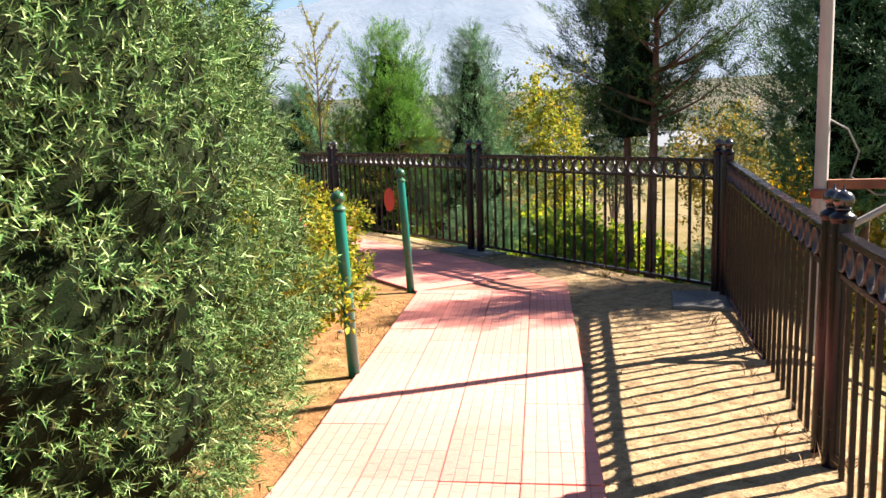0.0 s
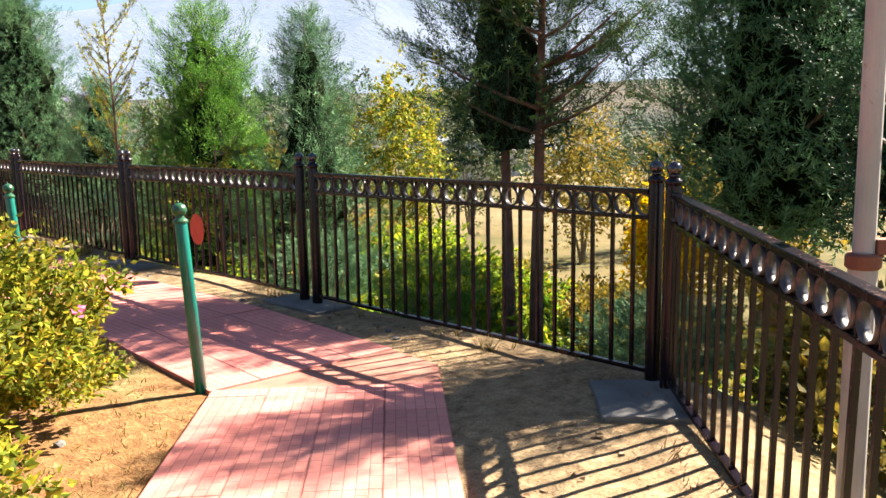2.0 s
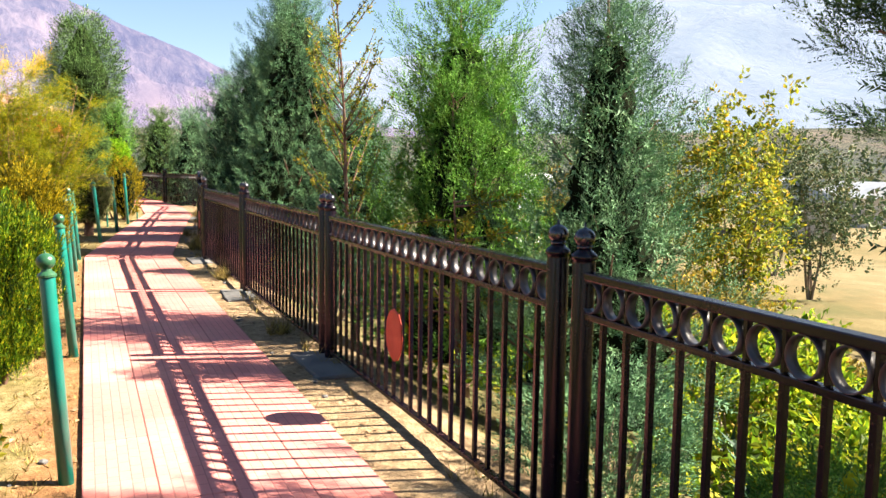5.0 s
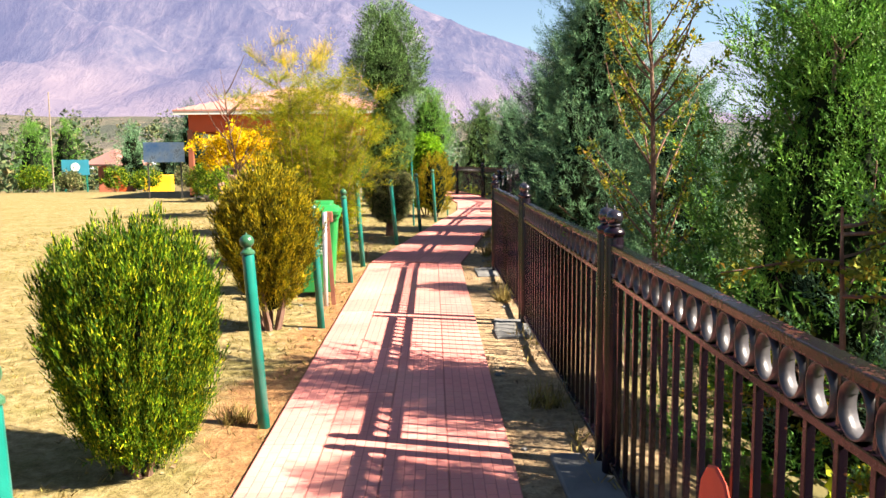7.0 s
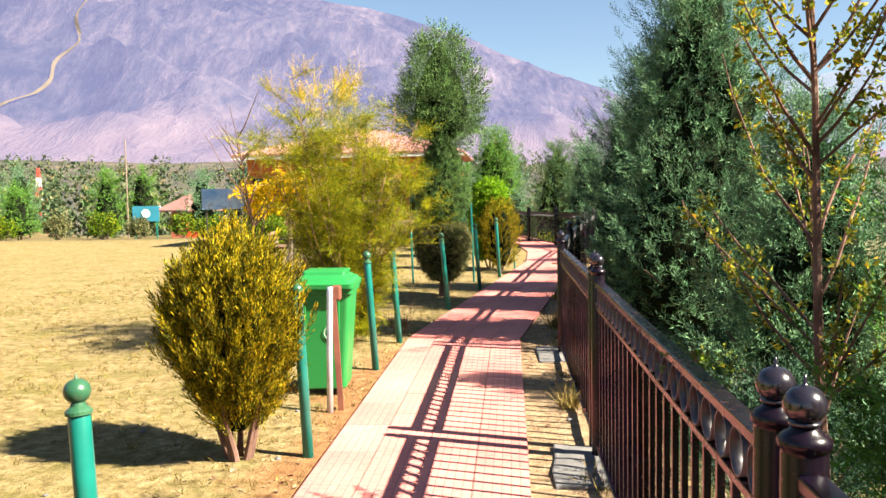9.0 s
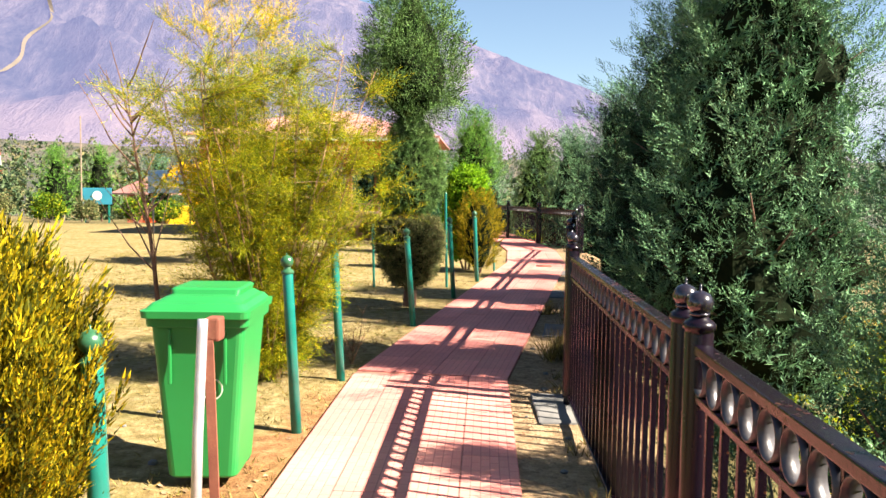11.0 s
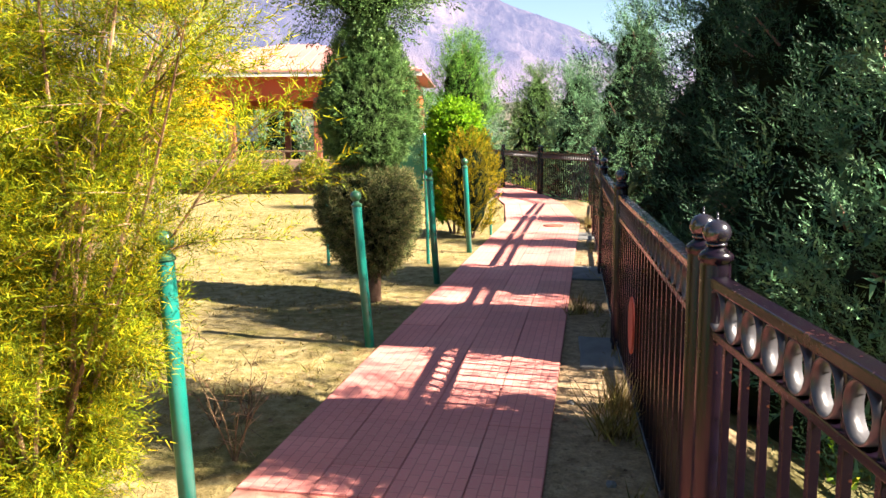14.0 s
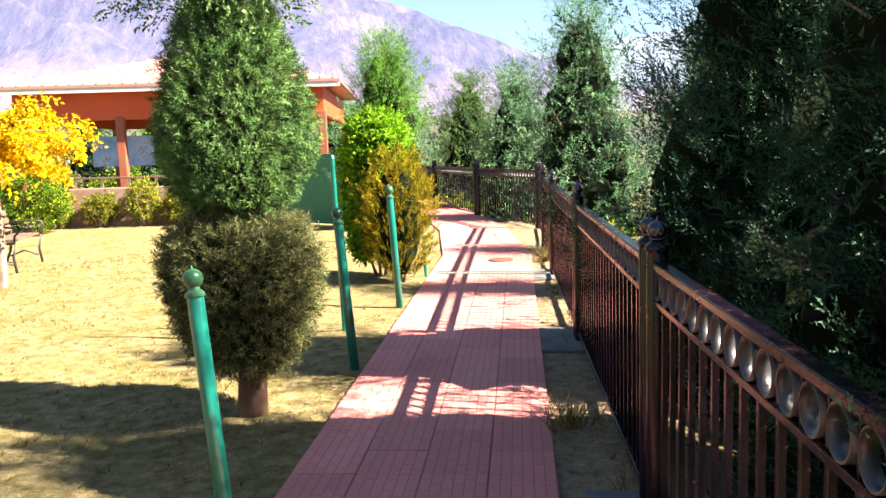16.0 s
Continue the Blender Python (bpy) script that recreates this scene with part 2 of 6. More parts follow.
def tile_material():
    m, nt, p = mat("red_paving_tile")
    co = coords(nt)
    info = nt.nodes.new("ShaderNodeObjectInfo")
    mp = nt.nodes.new("ShaderNodeMapping")
    mp.inputs["Rotation"].default_value = (0, 0, radians(90))
    nt.links.new(co, mp.inputs[0])
    br = node(nt, "ShaderNodeTexBrick", Scale=1.0, Mortar_Size=0.0035, Mortar_Smooth=0.3, Brick_Width=0.125, Row_Height=0.0525)
    br.offset = 0.5
    br.inputs["Color1"].default_value = (1, 1, 1, 1)
    br.inputs["Color2"].default_value = (0.88, 0.88, 0.88, 1)
    br.inputs["Mortar"].default_value = (0.60, 0.54, 0.54, 1)
    nt.links.new(mp.outputs[0], br.inputs[0])
    geo = nt.nodes.new("ShaderNodeNewGeometry")
    big = noise_tex(nt, geo.outputs["Position"], 1.1, 5)
    fine = noise_tex(nt, geo.outputs["Position"], 60, 4, 0.7)
    col = ramp(nt, big, [(0.3, (0.58, 0.178, 0.160)), (0.55, (0.63, 0.215, 0.190)), (0.75, (0.67, 0.265, 0.22))])
    shade = ramp(nt, info.outputs["Random"], [(0.0, (0.86,) * 3), (1.0, (1.08,) * 3)])
    col = mixc(nt, 1.0, col, shade, "MULTIPLY")
    col = mixc(nt, 0.75, col, mixc(nt, 1.0, col, br.outputs[0], "MULTIPLY"))
    dust = ramp(nt, fine, [(0.52, (0, 0, 0)), (0.72, (0.4, 0.4, 0.4))])
    col = mixc(nt, dust, col, (0.52, 0.34, 0.25))
    nt.links.new(col, p.inputs["Base Color"])
    p.inputs["Roughness"].default_value = 0.75
    p.inputs["Specular IOR Level"].default_value = 0.3
    b1 = node(nt, "ShaderNodeBump", Strength=0.7, Distance=0.004)
    nt.links.new(br.outputs[0], b1.inputs["Height"])
    b2 = node(nt, "ShaderNodeBump", Strength=0.25, Distance=0.002)
    nt.links.new(fine, b2.inputs["Height"])
    nt.links.new(b1.outputs[0], b2.inputs["Normal"])
    nt.links.new(b2.outputs[0], p.inputs["Normal"])
    return m


TILE = tile_material()
BED = worn("tile_bed", (0.30, 0.125, 0.10), (0.36, 0.165, 0.13), (0.16, 0.10, 0.07), 0.9, 0.0, 5.0, (0.55, 0.7), 0.5, 0.1)


def ground_material():
    m, nt, p = mat("ground_earth_and_grass")
    geo = nt.nodes.new("ShaderNodeNewGeometry")
    pos = geo.outputs["Position"]
    at = nt.nodes.new("ShaderNodeAttribute")
    at.attribute_name = "soil"
    sp = nt.nodes.new("ShaderNodeSeparateColor")
    nt.links.new(at.outputs["Color"], sp.inputs[0])
    n1, n2 = noise_tex(nt, pos, 0.55, 6, 0.6), noise_tex(nt, pos, 9.0, 6, 0.7)
    n3, far = noise_tex(nt, pos, 70.0, 4, 0.7), noise_tex(nt, pos, 0.02, 6, 0.6)
    grass = ramp(nt, n2, [(0.30, (0.085, 0.062, 0.020)), (0.48, (0.20, 0.150, 0.066)), (0.68, (0.32, 0.255, 0.135))])
    green = ramp(nt, noise_tex(nt, pos, 1.6, 7, 0.68), [(0.46, (0, 0, 0)), (0.64, (0.62, 0.62, 0.62))])
    grass = mixc(nt, green, grass, (0.105, 0.098, 0.022))
    earth = ramp(nt, n2, [(0.3, (0.15, 0.070, 0.030)), (0.55, (0.25, 0.128, 0.058)), (0.75, (0.33, 0.20, 0.10))])
    grey = ramp(nt, n2, [(0.3, (0.15, 0.098, 0.056)), (0.52, (0.29, 0.20, 0.12)), (0.72, (0.40, 0.295, 0.185))])
    wild = ramp(nt, n1, [(0.35, (0.045, 0.052, 0.016)), (0.55, (0.12, 0.085, 0.036)), (0.72, (0.20, 0.15, 0.08))])
    fields = ramp(nt, far, [(0.38, (0.06, 0.07, 0.025)), (0.5, (0.17, 0.13, 0.07)), (0.62, (0.23, 0.19, 0.12))])
    ragged = nt.nodes.new("ShaderNodeMath")
    ragged.operation, ragged.use_clamp = "MULTIPLY_ADD", True
    ragged.inputs[1].default_value = 2.6
    nt.links.new(noise_tex(nt, pos, 5.0, 6, 0.7), ragged.inputs[0])
    shift = nt.nodes.new("ShaderNodeMath")
    shift.operation = "MULTIPLY_ADD"
    shift.inputs[1].default_value, shift.inputs[2].default_value = 1.9, -2.15
    nt.links.new(sp.outputs[0], shift.inputs[0])
    nt.links.new(shift.outputs[0], ragged.inputs[2])
    col = mixc(nt, ragged.outputs[0], grass, earth)
    litter = ramp(nt, noise_tex(nt, pos, 24.0, 5, 0.75), [(0.56, (0, 0, 0)), (0.66, (0.7, 0.7, 0.7))])
    grey = mixc(nt, litter, grey, (0.075, 0.05, 0.026))
    col = mixc(nt, sp.outputs[1], col, grey)
    col = mixc(nt, sp.outputs[2], col, mixc(nt, 0.5, wild, fields))
    grit = ramp(nt, n3, [(0.3, (0.72,) * 3), (0.7, (1.2,) * 3)])
    col = mixc(nt, 1.0, col, grit, "MULTIPLY")
    nt.links.new(col, p.inputs["Base Color"])
    p.inputs["Roughness"].default_value = 0.95
    p.inputs["Specular IOR Level"].default_value = 0.1
    b1 = node(nt, "ShaderNodeBump", Strength=0.9, Distance=0.05)
    nt.links.new(n2, b1.inputs["Height"])
    b2 = node(nt, "ShaderNodeBump", Strength=0.7, Distance=0.008)
    nt.links.new(n3, b2.inputs["Height"])
    nt.links.new(b1.outputs[0], b2.inputs["Normal"])
    nt.links.new(b2.outputs[0], p.inputs["Normal"])
    return m


GROUND = ground_material()


def far_material(name, stops, haze_glow, power, scree=None):
    """Rock with gullies running down the slope; scree gives the pale foot and the height to which it reaches. Distance
    haze is put in as an even emission.
    """
    m, nt, p = mat(name)
    geo = nt.nodes.new("ShaderNodeNewGeometry")
    mp = nt.nodes.new("ShaderNodeMapping")
    mp.inputs["Scale"].default_value = (1, 0.3, 0.35)
    mp.inputs["Rotation"].default_value = (0, 0.25, radians(14))
    nt.links.new(geo.outputs["Position"], mp.inputs[0])
    n1 = noise_tex(nt, mp.outputs[0], 0.006, 9, 0.62)
    n2 = noise_tex(nt, mp.outputs[0], 0.05, 7, 0.72)
    mixed = mixc(nt, 0.5, n1, n2)
    col = ramp(nt, mixed, stops)
    if scree:
        xyz = nt.nodes.new("ShaderNodeSeparateXYZ")
        nt.links.new(geo.outputs["Position"], xyz.inputs[0])
        lift = nt.nodes.new("ShaderNodeMath")
        lift.operation = "MULTIPLY_ADD"
        lift.inputs[1].default_value, lift.inputs[2].default_value = 1 / scree[1], 0.0
        nt.links.new(xyz.outputs[2], lift.inputs[0])
        fan = nt.nodes.new("ShaderNodeMath")
        fan.operation = "MULTIPLY_ADD"
        fan.inputs[1].default_value = -1.6
        nt.links.new(n1, fan.inputs[0])
        nt.links.new(lift.outputs[0], fan.inputs[2])
        f = ramp(nt, fan.outputs[0], [(0.0, (0.55, 0.55, 0.55)), (0.5, (0, 0, 0))])
        col = mixc(nt, f, col, scree[0])
    nt.links.new(col, p.inputs["Base Color"])
    p.inputs["Roughness"].default_value = 1.0
    p.inputs["Specular IOR Level"].default_value = 0.0
    # The surface emits an even bluish colour in place of distance haze.
    p.inputs["Emission Color"].default_value = (*haze_glow, 1)
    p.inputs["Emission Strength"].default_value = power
    b = node(nt, "ShaderNodeBump", Strength=0.8, Distance=30.0)
    nt.links.new(mixed, b.inputs["Height"])
    nt.links.new(b.outputs[0], p.inputs["Normal"])
    return m


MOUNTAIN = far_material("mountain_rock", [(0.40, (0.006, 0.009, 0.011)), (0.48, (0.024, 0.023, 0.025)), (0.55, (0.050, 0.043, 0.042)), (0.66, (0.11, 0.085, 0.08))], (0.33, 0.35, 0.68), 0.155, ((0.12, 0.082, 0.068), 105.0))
SCREE = worn("pale_scree", (0.085, 0.075, 0.066), (0.12, 0.10, 0.09), (0.065, 0.058, 0.056), 1.0, 0.0, 0.03, (0.55, 0.7), 0.3, 0.0)
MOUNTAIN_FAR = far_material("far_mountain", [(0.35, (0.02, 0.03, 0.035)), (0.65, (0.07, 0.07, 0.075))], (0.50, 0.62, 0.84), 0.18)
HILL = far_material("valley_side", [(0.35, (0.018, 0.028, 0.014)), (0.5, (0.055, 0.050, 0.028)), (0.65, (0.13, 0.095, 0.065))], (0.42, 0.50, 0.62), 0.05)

# ---- mesh helpers ----


def mesh_ob(name, bm, material, parent=None, label="", smooth=False):
    me = bpy.data.meshes.new(name)
    bm.to_mesh(me)
    bm.free()
    me.materials.append(material)
    if smooth:
        me.polygons.foreach_set("use_smooth", np.ones(len(me.polygons), dtype=bool))
    ob = new(name, me)
    if parent:
        ob.parent = parent
    return tagged(ob, label=label)


def part(name, bm, material, parent, label="", smooth=False):
    return mesh_ob(name, bm, material, parent, label, smooth)


def thing(name, m, label, category, group="", kind=""):
    ob = new(name)
    ob.empty_display_size = 0.1
    ob.matrix_world = m
    return tagged(ob, label, category, group, kind)


def box_bm(sx, sy, sz, at=(0, 0, 0), bevel=0.0, turn=None, bm=None):
    b = bm or bmesh.new()
    m = Matrix.Translation(at) @ (turn or Matrix()) @ Matrix.Diagonal((sx, sy, sz, 1))
    made = bmesh.ops.create_cube(b, size=1, matrix=m)
    if bevel:
        edges = list({e for v in made["verts"] for e in v.link_edges})
        bmesh.ops.bevel(b, geom=edges, offset=bevel, segments=2, affect="EDGES", profile=0.6)
    return b


def lathe_bm(profile, seg=20, bm=None, at=(0, 0, 0), m=None):
    """A turned shape from (radius, height) pairs."""
    b = bm or bmesh.new()
    m = m or Matrix.Translation(at)
    rows = []
    for r, z in profile:
        rows.append([b.verts.new(m @ Vector((r * math.cos(2 * math.pi * i / seg), r * math.sin(2 * math.pi * i / seg), z))) for i in range(seg)])
    for a, c in zip(rows, rows[1:]):
        for i in range(seg):
            b.faces.new((a[i], a[(i + 1) % seg], c[(i + 1) % seg], c[i]))
    b.faces.new(list(reversed(rows[0])))
    b.faces.new(rows[-1])
    return b


def tube_bm(points, radii, seg=8, bm=None):
    """A tapered tube along points."""
    b = bm or bmesh.new()
    pts = [Vector(q) for q in points]
    rows = []
    side = Vector((1, 0.13, 0.07))
    for i, q in enumerate(pts):
        d = (pts[min(i + 1, len(pts) - 1)] - pts[max(i - 1, 0)]).normalized()
        u = d.cross(side)
        if u.length < 0.05:
            u = d.cross(Vector((0, 1, 0)))
        u.normalize()
        w = d.cross(u)
        r = float(radii[i] if isinstance(radii, (list, tuple)) else radii)
        rows.append([b.verts.new(q + r * (math.cos(2 * math.pi * k / seg) * u + math.sin(2 * math.pi * k / seg) * w)) for k in range(seg)])
    for a, c in zip(rows, rows[1:]):
        for k in range(seg):
            b.faces.new((a[k], a[(k + 1) % seg], c[(k + 1) % seg], c[k]))
    b.faces.new(list(reversed(rows[0])))
    b.faces.new(rows[-1])
    return b


def hoop_bm(ro, ri, d, seg=22):
    """A flat strip bent into a ring about the y axis."""
    b = bmesh.new()
    lo = [[b.verts.new((r * math.cos(2 * math.pi * k / seg), y, r * math.sin(2 * math.pi * k / seg))) for k in range(seg)] for r, y in ((ro, -d), (ro, d), (ri, d), (ri, -d))]
    for j in range(4):
        u, w = lo[j], lo[(j + 1) % 4]
        for k in range(seg):
            b.faces.new((u[k], w[k], w[(k + 1) % seg], u[(k + 1) % seg]))
    bmesh.ops.recalc_face_normals(b, faces=b.faces)
    return b



def tri_mesh(name, verts, material, parent=None, label="", tris=None):
    """A mesh of loose triangles: verts is an array (n, 3, 3), or points with an index table."""
    me = bpy.data.meshes.new(name)
    if tris is None:
        n = len(verts)
        flat = np.ascontiguousarray(verts.reshape(-1, 3), dtype=np.float32)
        idx = np.arange(n * 3, dtype=np.int32)
    else:
        n = len(tris)
        flat = np.ascontiguousarray(verts, dtype=np.float32)
        idx = np.ascontiguousarray(tris.reshape(-1), dtype=np.int32)
    me.vertices.add(len(flat))
    me.vertices.foreach_set("co", flat.reshape(-1))
    me.loops.add(n * 3)
    me.loops.foreach_set("vertex_index", idx)
    me.polygons.add(n)
    me.polygons.foreach_set("loop_start", np.arange(0, n * 3, 3, dtype=np.int32))
    me.polygons.foreach_set("loop_total", np.full(n, 3, dtype=np.int32))
    me.update(calc_edges=True)
    me.materials.append(material)
    ob = new(name, me)
    if parent:
        ob.parent = parent
    return tagged(ob, label=label)


def unit(v):
    return v / np.maximum(np.linalg.norm(v, axis=-1, keepdims=True), 1e-9)


def frames_for(dirs, rng):
    """Rotation matrices (n, 3, 3) whose third column is dirs, spun at random."""
    d = unit(dirs)
    a = rng.normal(size=d.shape)
    u = unit(np.cross(d, a))
    w = np.cross(d, u)
    return np.stack([u, w, d], axis=2)


def sprays(template, pos, dirs, size, rng):
    """Copies of a template (k, 3, 3) at pos, growing along dirs, as one array of triangles."""
    rot = frames_for(dirs, rng)
    t = template.reshape(-1, 3)
    out = np.einsum("nij,kj->nki", rot, t) * size[:, None, None] + pos[:, None, :]
    return out.reshape(-1, 3, 3)


def needle_spray(count, length, width, spread, rng, tip=0.15):
    """Scale-leaf sprays: slim leaves set all round a twig, pointing up and out."""
    tris = []
    for i in range(count):
        z = (i / count) * (1 - tip)
        az = i * 2.399 + rng.uniform(-0.4, 0.4)
        tilt = spread * rng.uniform(0.6, 1.15)
        d = np.array([math.cos(az) * math.sin(tilt), math.sin(az) * math.sin(tilt), math.cos(tilt)])
        s = unit(np.cross(d, rng.normal(size=3)))
        base = np.array([0, 0, z])
        ln = length * rng.uniform(0.7, 1.2) * (1.15 - 0.5 * z)
        tris.append([base - s * width * 0.5, base + s * width * 0.5, base + d * ln])
    return np.array(tris)


def leaf_spray(count, size, rng, spread=1.0):
    """Oval leaves of two triangles folded along the midrib, on a twig."""
    tris = []
    for i in range(count):
        z = i / count
        az = i * 2.399 + rng.uniform(-0.5, 0.5)
        tilt = spread * rng.uniform(0.6, 1.3)
        d = np.array([math.cos(az) * math.sin(tilt), math.sin(az) * math.sin(tilt), math.cos(tilt)])
        s = unit(np.cross(d, np.array([0, 0, 1.0]) + rng.normal(size=3) * 0.4))
        n = np.cross(d, s)
        base = np.array([0, 0, z]) + d * size * 0.2
        ln = size * rng.uniform(0.7, 1.2)
        mid, tip = base + d * ln * 0.5, base + d * ln - n * ln * 0.12
        tris += [[base, mid + s * ln * 0.33 + n * ln * 0.10, tip], [base, tip, mid - s * ln * 0.33 + n * ln * 0.10]]
    return np.array(tris)

# ---- ground ----
FENCE_LINE = [(-30, -27), (-1.6, -2.2), (3.6, 2.26), (6.06, 4.6), (6.12, 18.4), (6.43, 21.6), (6.8, 24.9), (7.2, 28.2), (7.6, 31.0), (8.0, 33.9), (7.1, 37.1), (6.3, 40.4), (5.0, 46.0), (-2, 62), (-30, 90), (-200, 150)]
PATH_MID = [(-2.1, -1.5), (2.2, 3.07), (4.88, 6.08), (5.02, 8.0), (5.02, 19.05), (6.04, 26.3), (6.6, 30.2), (6.72, 34.0), (6.35, 39.5), (5.4, 45.5)]


def along(line, x, y):
    """Signed distance from a line of points, positive to its right, and the plain distance."""
    best = np.full(x.shape, 1e9)
    side = np.zeros(x.shape)
    for (ax, ay), (bx, by) in zip(line, line[1:]):
        dx, dy = bx - ax, by - ay
        ll = dx * dx + dy * dy
        k = np.clip(((x - ax) * dx + (y - ay) * dy) / ll, 0, 1)
        px, py = x - ax - k * dx, y - ay - k * dy
        d = np.hypot(px, py)
        s = (px * dy - py * dx) / math.sqrt(ll)
        closer = d < best
        best = np.where(closer, d, best)
        side = np.where(closer, np.sign(s), side)
    return best * side, best


def wobble(x, y, f, seed=0.0):
    return (np.sin(x * f + 1.7 * np.sin(y * f * 0.7 + seed)) + np.sin(y * f * 1.3 + 1.3 * np.sin(x * f * 0.9 + 2 + seed))) * 0.5


def ground_z(x, y):
    x, y = np.asarray(x, float), np.asarray(y, float)
    s, _ = along(FENCE_LINE, x, y)
    o = np.clip(s - 0.22, 0, None)
    z = -3.6 * (1 - np.exp(-0.14 * o)) - np.clip(o, 0, 300) * 0.03
    z = z + np.where(o > 0, 1, 0) * wobble(x, y, 1.1) * np.clip(o * 0.05, 0, 0.14)
    dip = np.clip((y - 46) * 0.04, 0, 9) * (s < 0)
    _, d = along(PATH_MID, x, y)
    near = np.clip((d - 0.66) / 0.35, 0, 1)
    lumps = (0.012 * wobble(x, y, 3.1) + 0.006 * wobble(x, y, 11.0, 3)) * near
    return z - dip + lumps - 0.006


def graded(lo, hi, step, reach, grow=1.22):
    mid = list(np.arange(lo, hi + step / 2, step))
    out, s, v = [], step, hi
    while v < reach:
        s *= grow
        v += s
        out.append(v)
    back, s, v = [], step, lo
    while v > -reach:
        s *= grow
        v -= s
        back.append(v)
    return np.array(back[::-1] + mid + out)


gx, gy = graded(-4, 12, 0.16, 4200), graded(-2, 34, 0.19, 4200)
X, Y = np.meshgrid(gx, gy)
Z = ground_z(X, Y)
nx, ny = len(gx), len(gy)
idx = np.arange(nx * ny).reshape(ny, nx)
q = np.stack([idx[:-1, :-1], idx[:-1, 1:], idx[1:, 1:], idx[1:, :-1]], axis=-1).reshape(-1, 4)
gtri = np.concatenate([q[:, [0, 1, 2]], q[:, [0, 2, 3]]])
ground = tri_mesh("ground", np.stack([X, Y, Z], -1).reshape(-1, 3), GROUND, tris=gtri)
tagged(ground, "dry straw lawn with bare earth beside the path, sloping down to a valley", "ground", kind="structure")
ground.data.polygons.foreach_set("use_smooth", np.ones(len(ground.data.polygons), dtype=bool))
sd, _ = along(FENCE_LINE, X, Y)
pm, pd = along(PATH_MID, X, Y)
rag = 0.22 * wobble(X, Y, 2.3) + 0.12 * wobble(X, Y, 7.0, 1)
left_bare = np.clip(1.2 - (pd - 0.66 + rag) / 0.6, 0, 1) * (pm < 0)
left_bare = np.maximum(left_bare * np.where(Y > 18.5, 0.45, 1.0), np.clip(1.4 - np.hypot(X - 3.2, (Y - 6.0) * 0.7) / 1.3, 0, 1))
right_bare = np.clip((pm + rag * 0.5) / 0.5, 0, 1) * (sd < 0.6)
wild = np.clip((sd - 0.3 + rag) / 0.8, 0, 1)
wild = np.maximum(wild, np.clip((Y - 44 + 3 * rag) / 6, 0, 1))
attr = ground.data.color_attributes.new("soil", "FLOAT_COLOR", "POINT")
buf = np.stack([left_bare, right_bare, wild, np.ones_like(wild)], -1).astype(np.float32)
attr.data.foreach_set("color", buf.reshape(-1))

# ---- paved path: bed and tiles ----
HALF = 0.645


def offset_line(line, d):
    out = []
    for i, (x, y) in enumerate(line):
        ns = []
        for j in (i - 1, i):
            if 0 <= j < len(line) - 1:
                dx, dy = line[j + 1][0] - line[j][0], line[j + 1][1] - line[j][1]
                ln = math.hypot(dx, dy)
                ns.append(Vector((dy / ln, -dx / ln)))
        n = sum(ns, Vector((0, 0))).normalized()
        k = 1 / max(0.5, n.dot(ns[0]))
        out.append(Vector((x, y)) + n * d * k)
    return out


bm = bmesh.new()
rim_l, rim_r = offset_line(PATH_MID, -HALF), offset_line(PATH_MID, HALF)
rows = []
for a, b in zip(rim_l, rim_r):
    rows.append([bm.verts.new((a.x, a.y, -0.08)), bm.verts.new((a.x, a.y, 0.007)), bm.verts.new((b.x, b.y, 0.007)), bm.verts.new((b.x, b.y, -0.08))])
for a, b in zip(rows, rows[1:]):
    for i in range(3):
        bm.faces.new((a[i], a[i + 1], b[i + 1], b[i]))
bm.faces.new(rows[0])
bm.faces.new(rows[-1][::-1])
bmesh.ops.recalc_face_normals(bm, faces=bm.faces)
pavement = mesh_ob("pavement", bm, BED)
tagged(pavement, "red stamped concrete tile footpath, sunlit and dusty", "pavement", kind="structure")

# ---- fence ----
SPAN, STEP = 3.3, 3.3 / 23


def ball_profile(r, z0):
    return [(r * math.sin(a), z0 - r * 0.93 * math.cos(a)) for a in np.linspace(0.45, math.pi - 0.12, 12)]


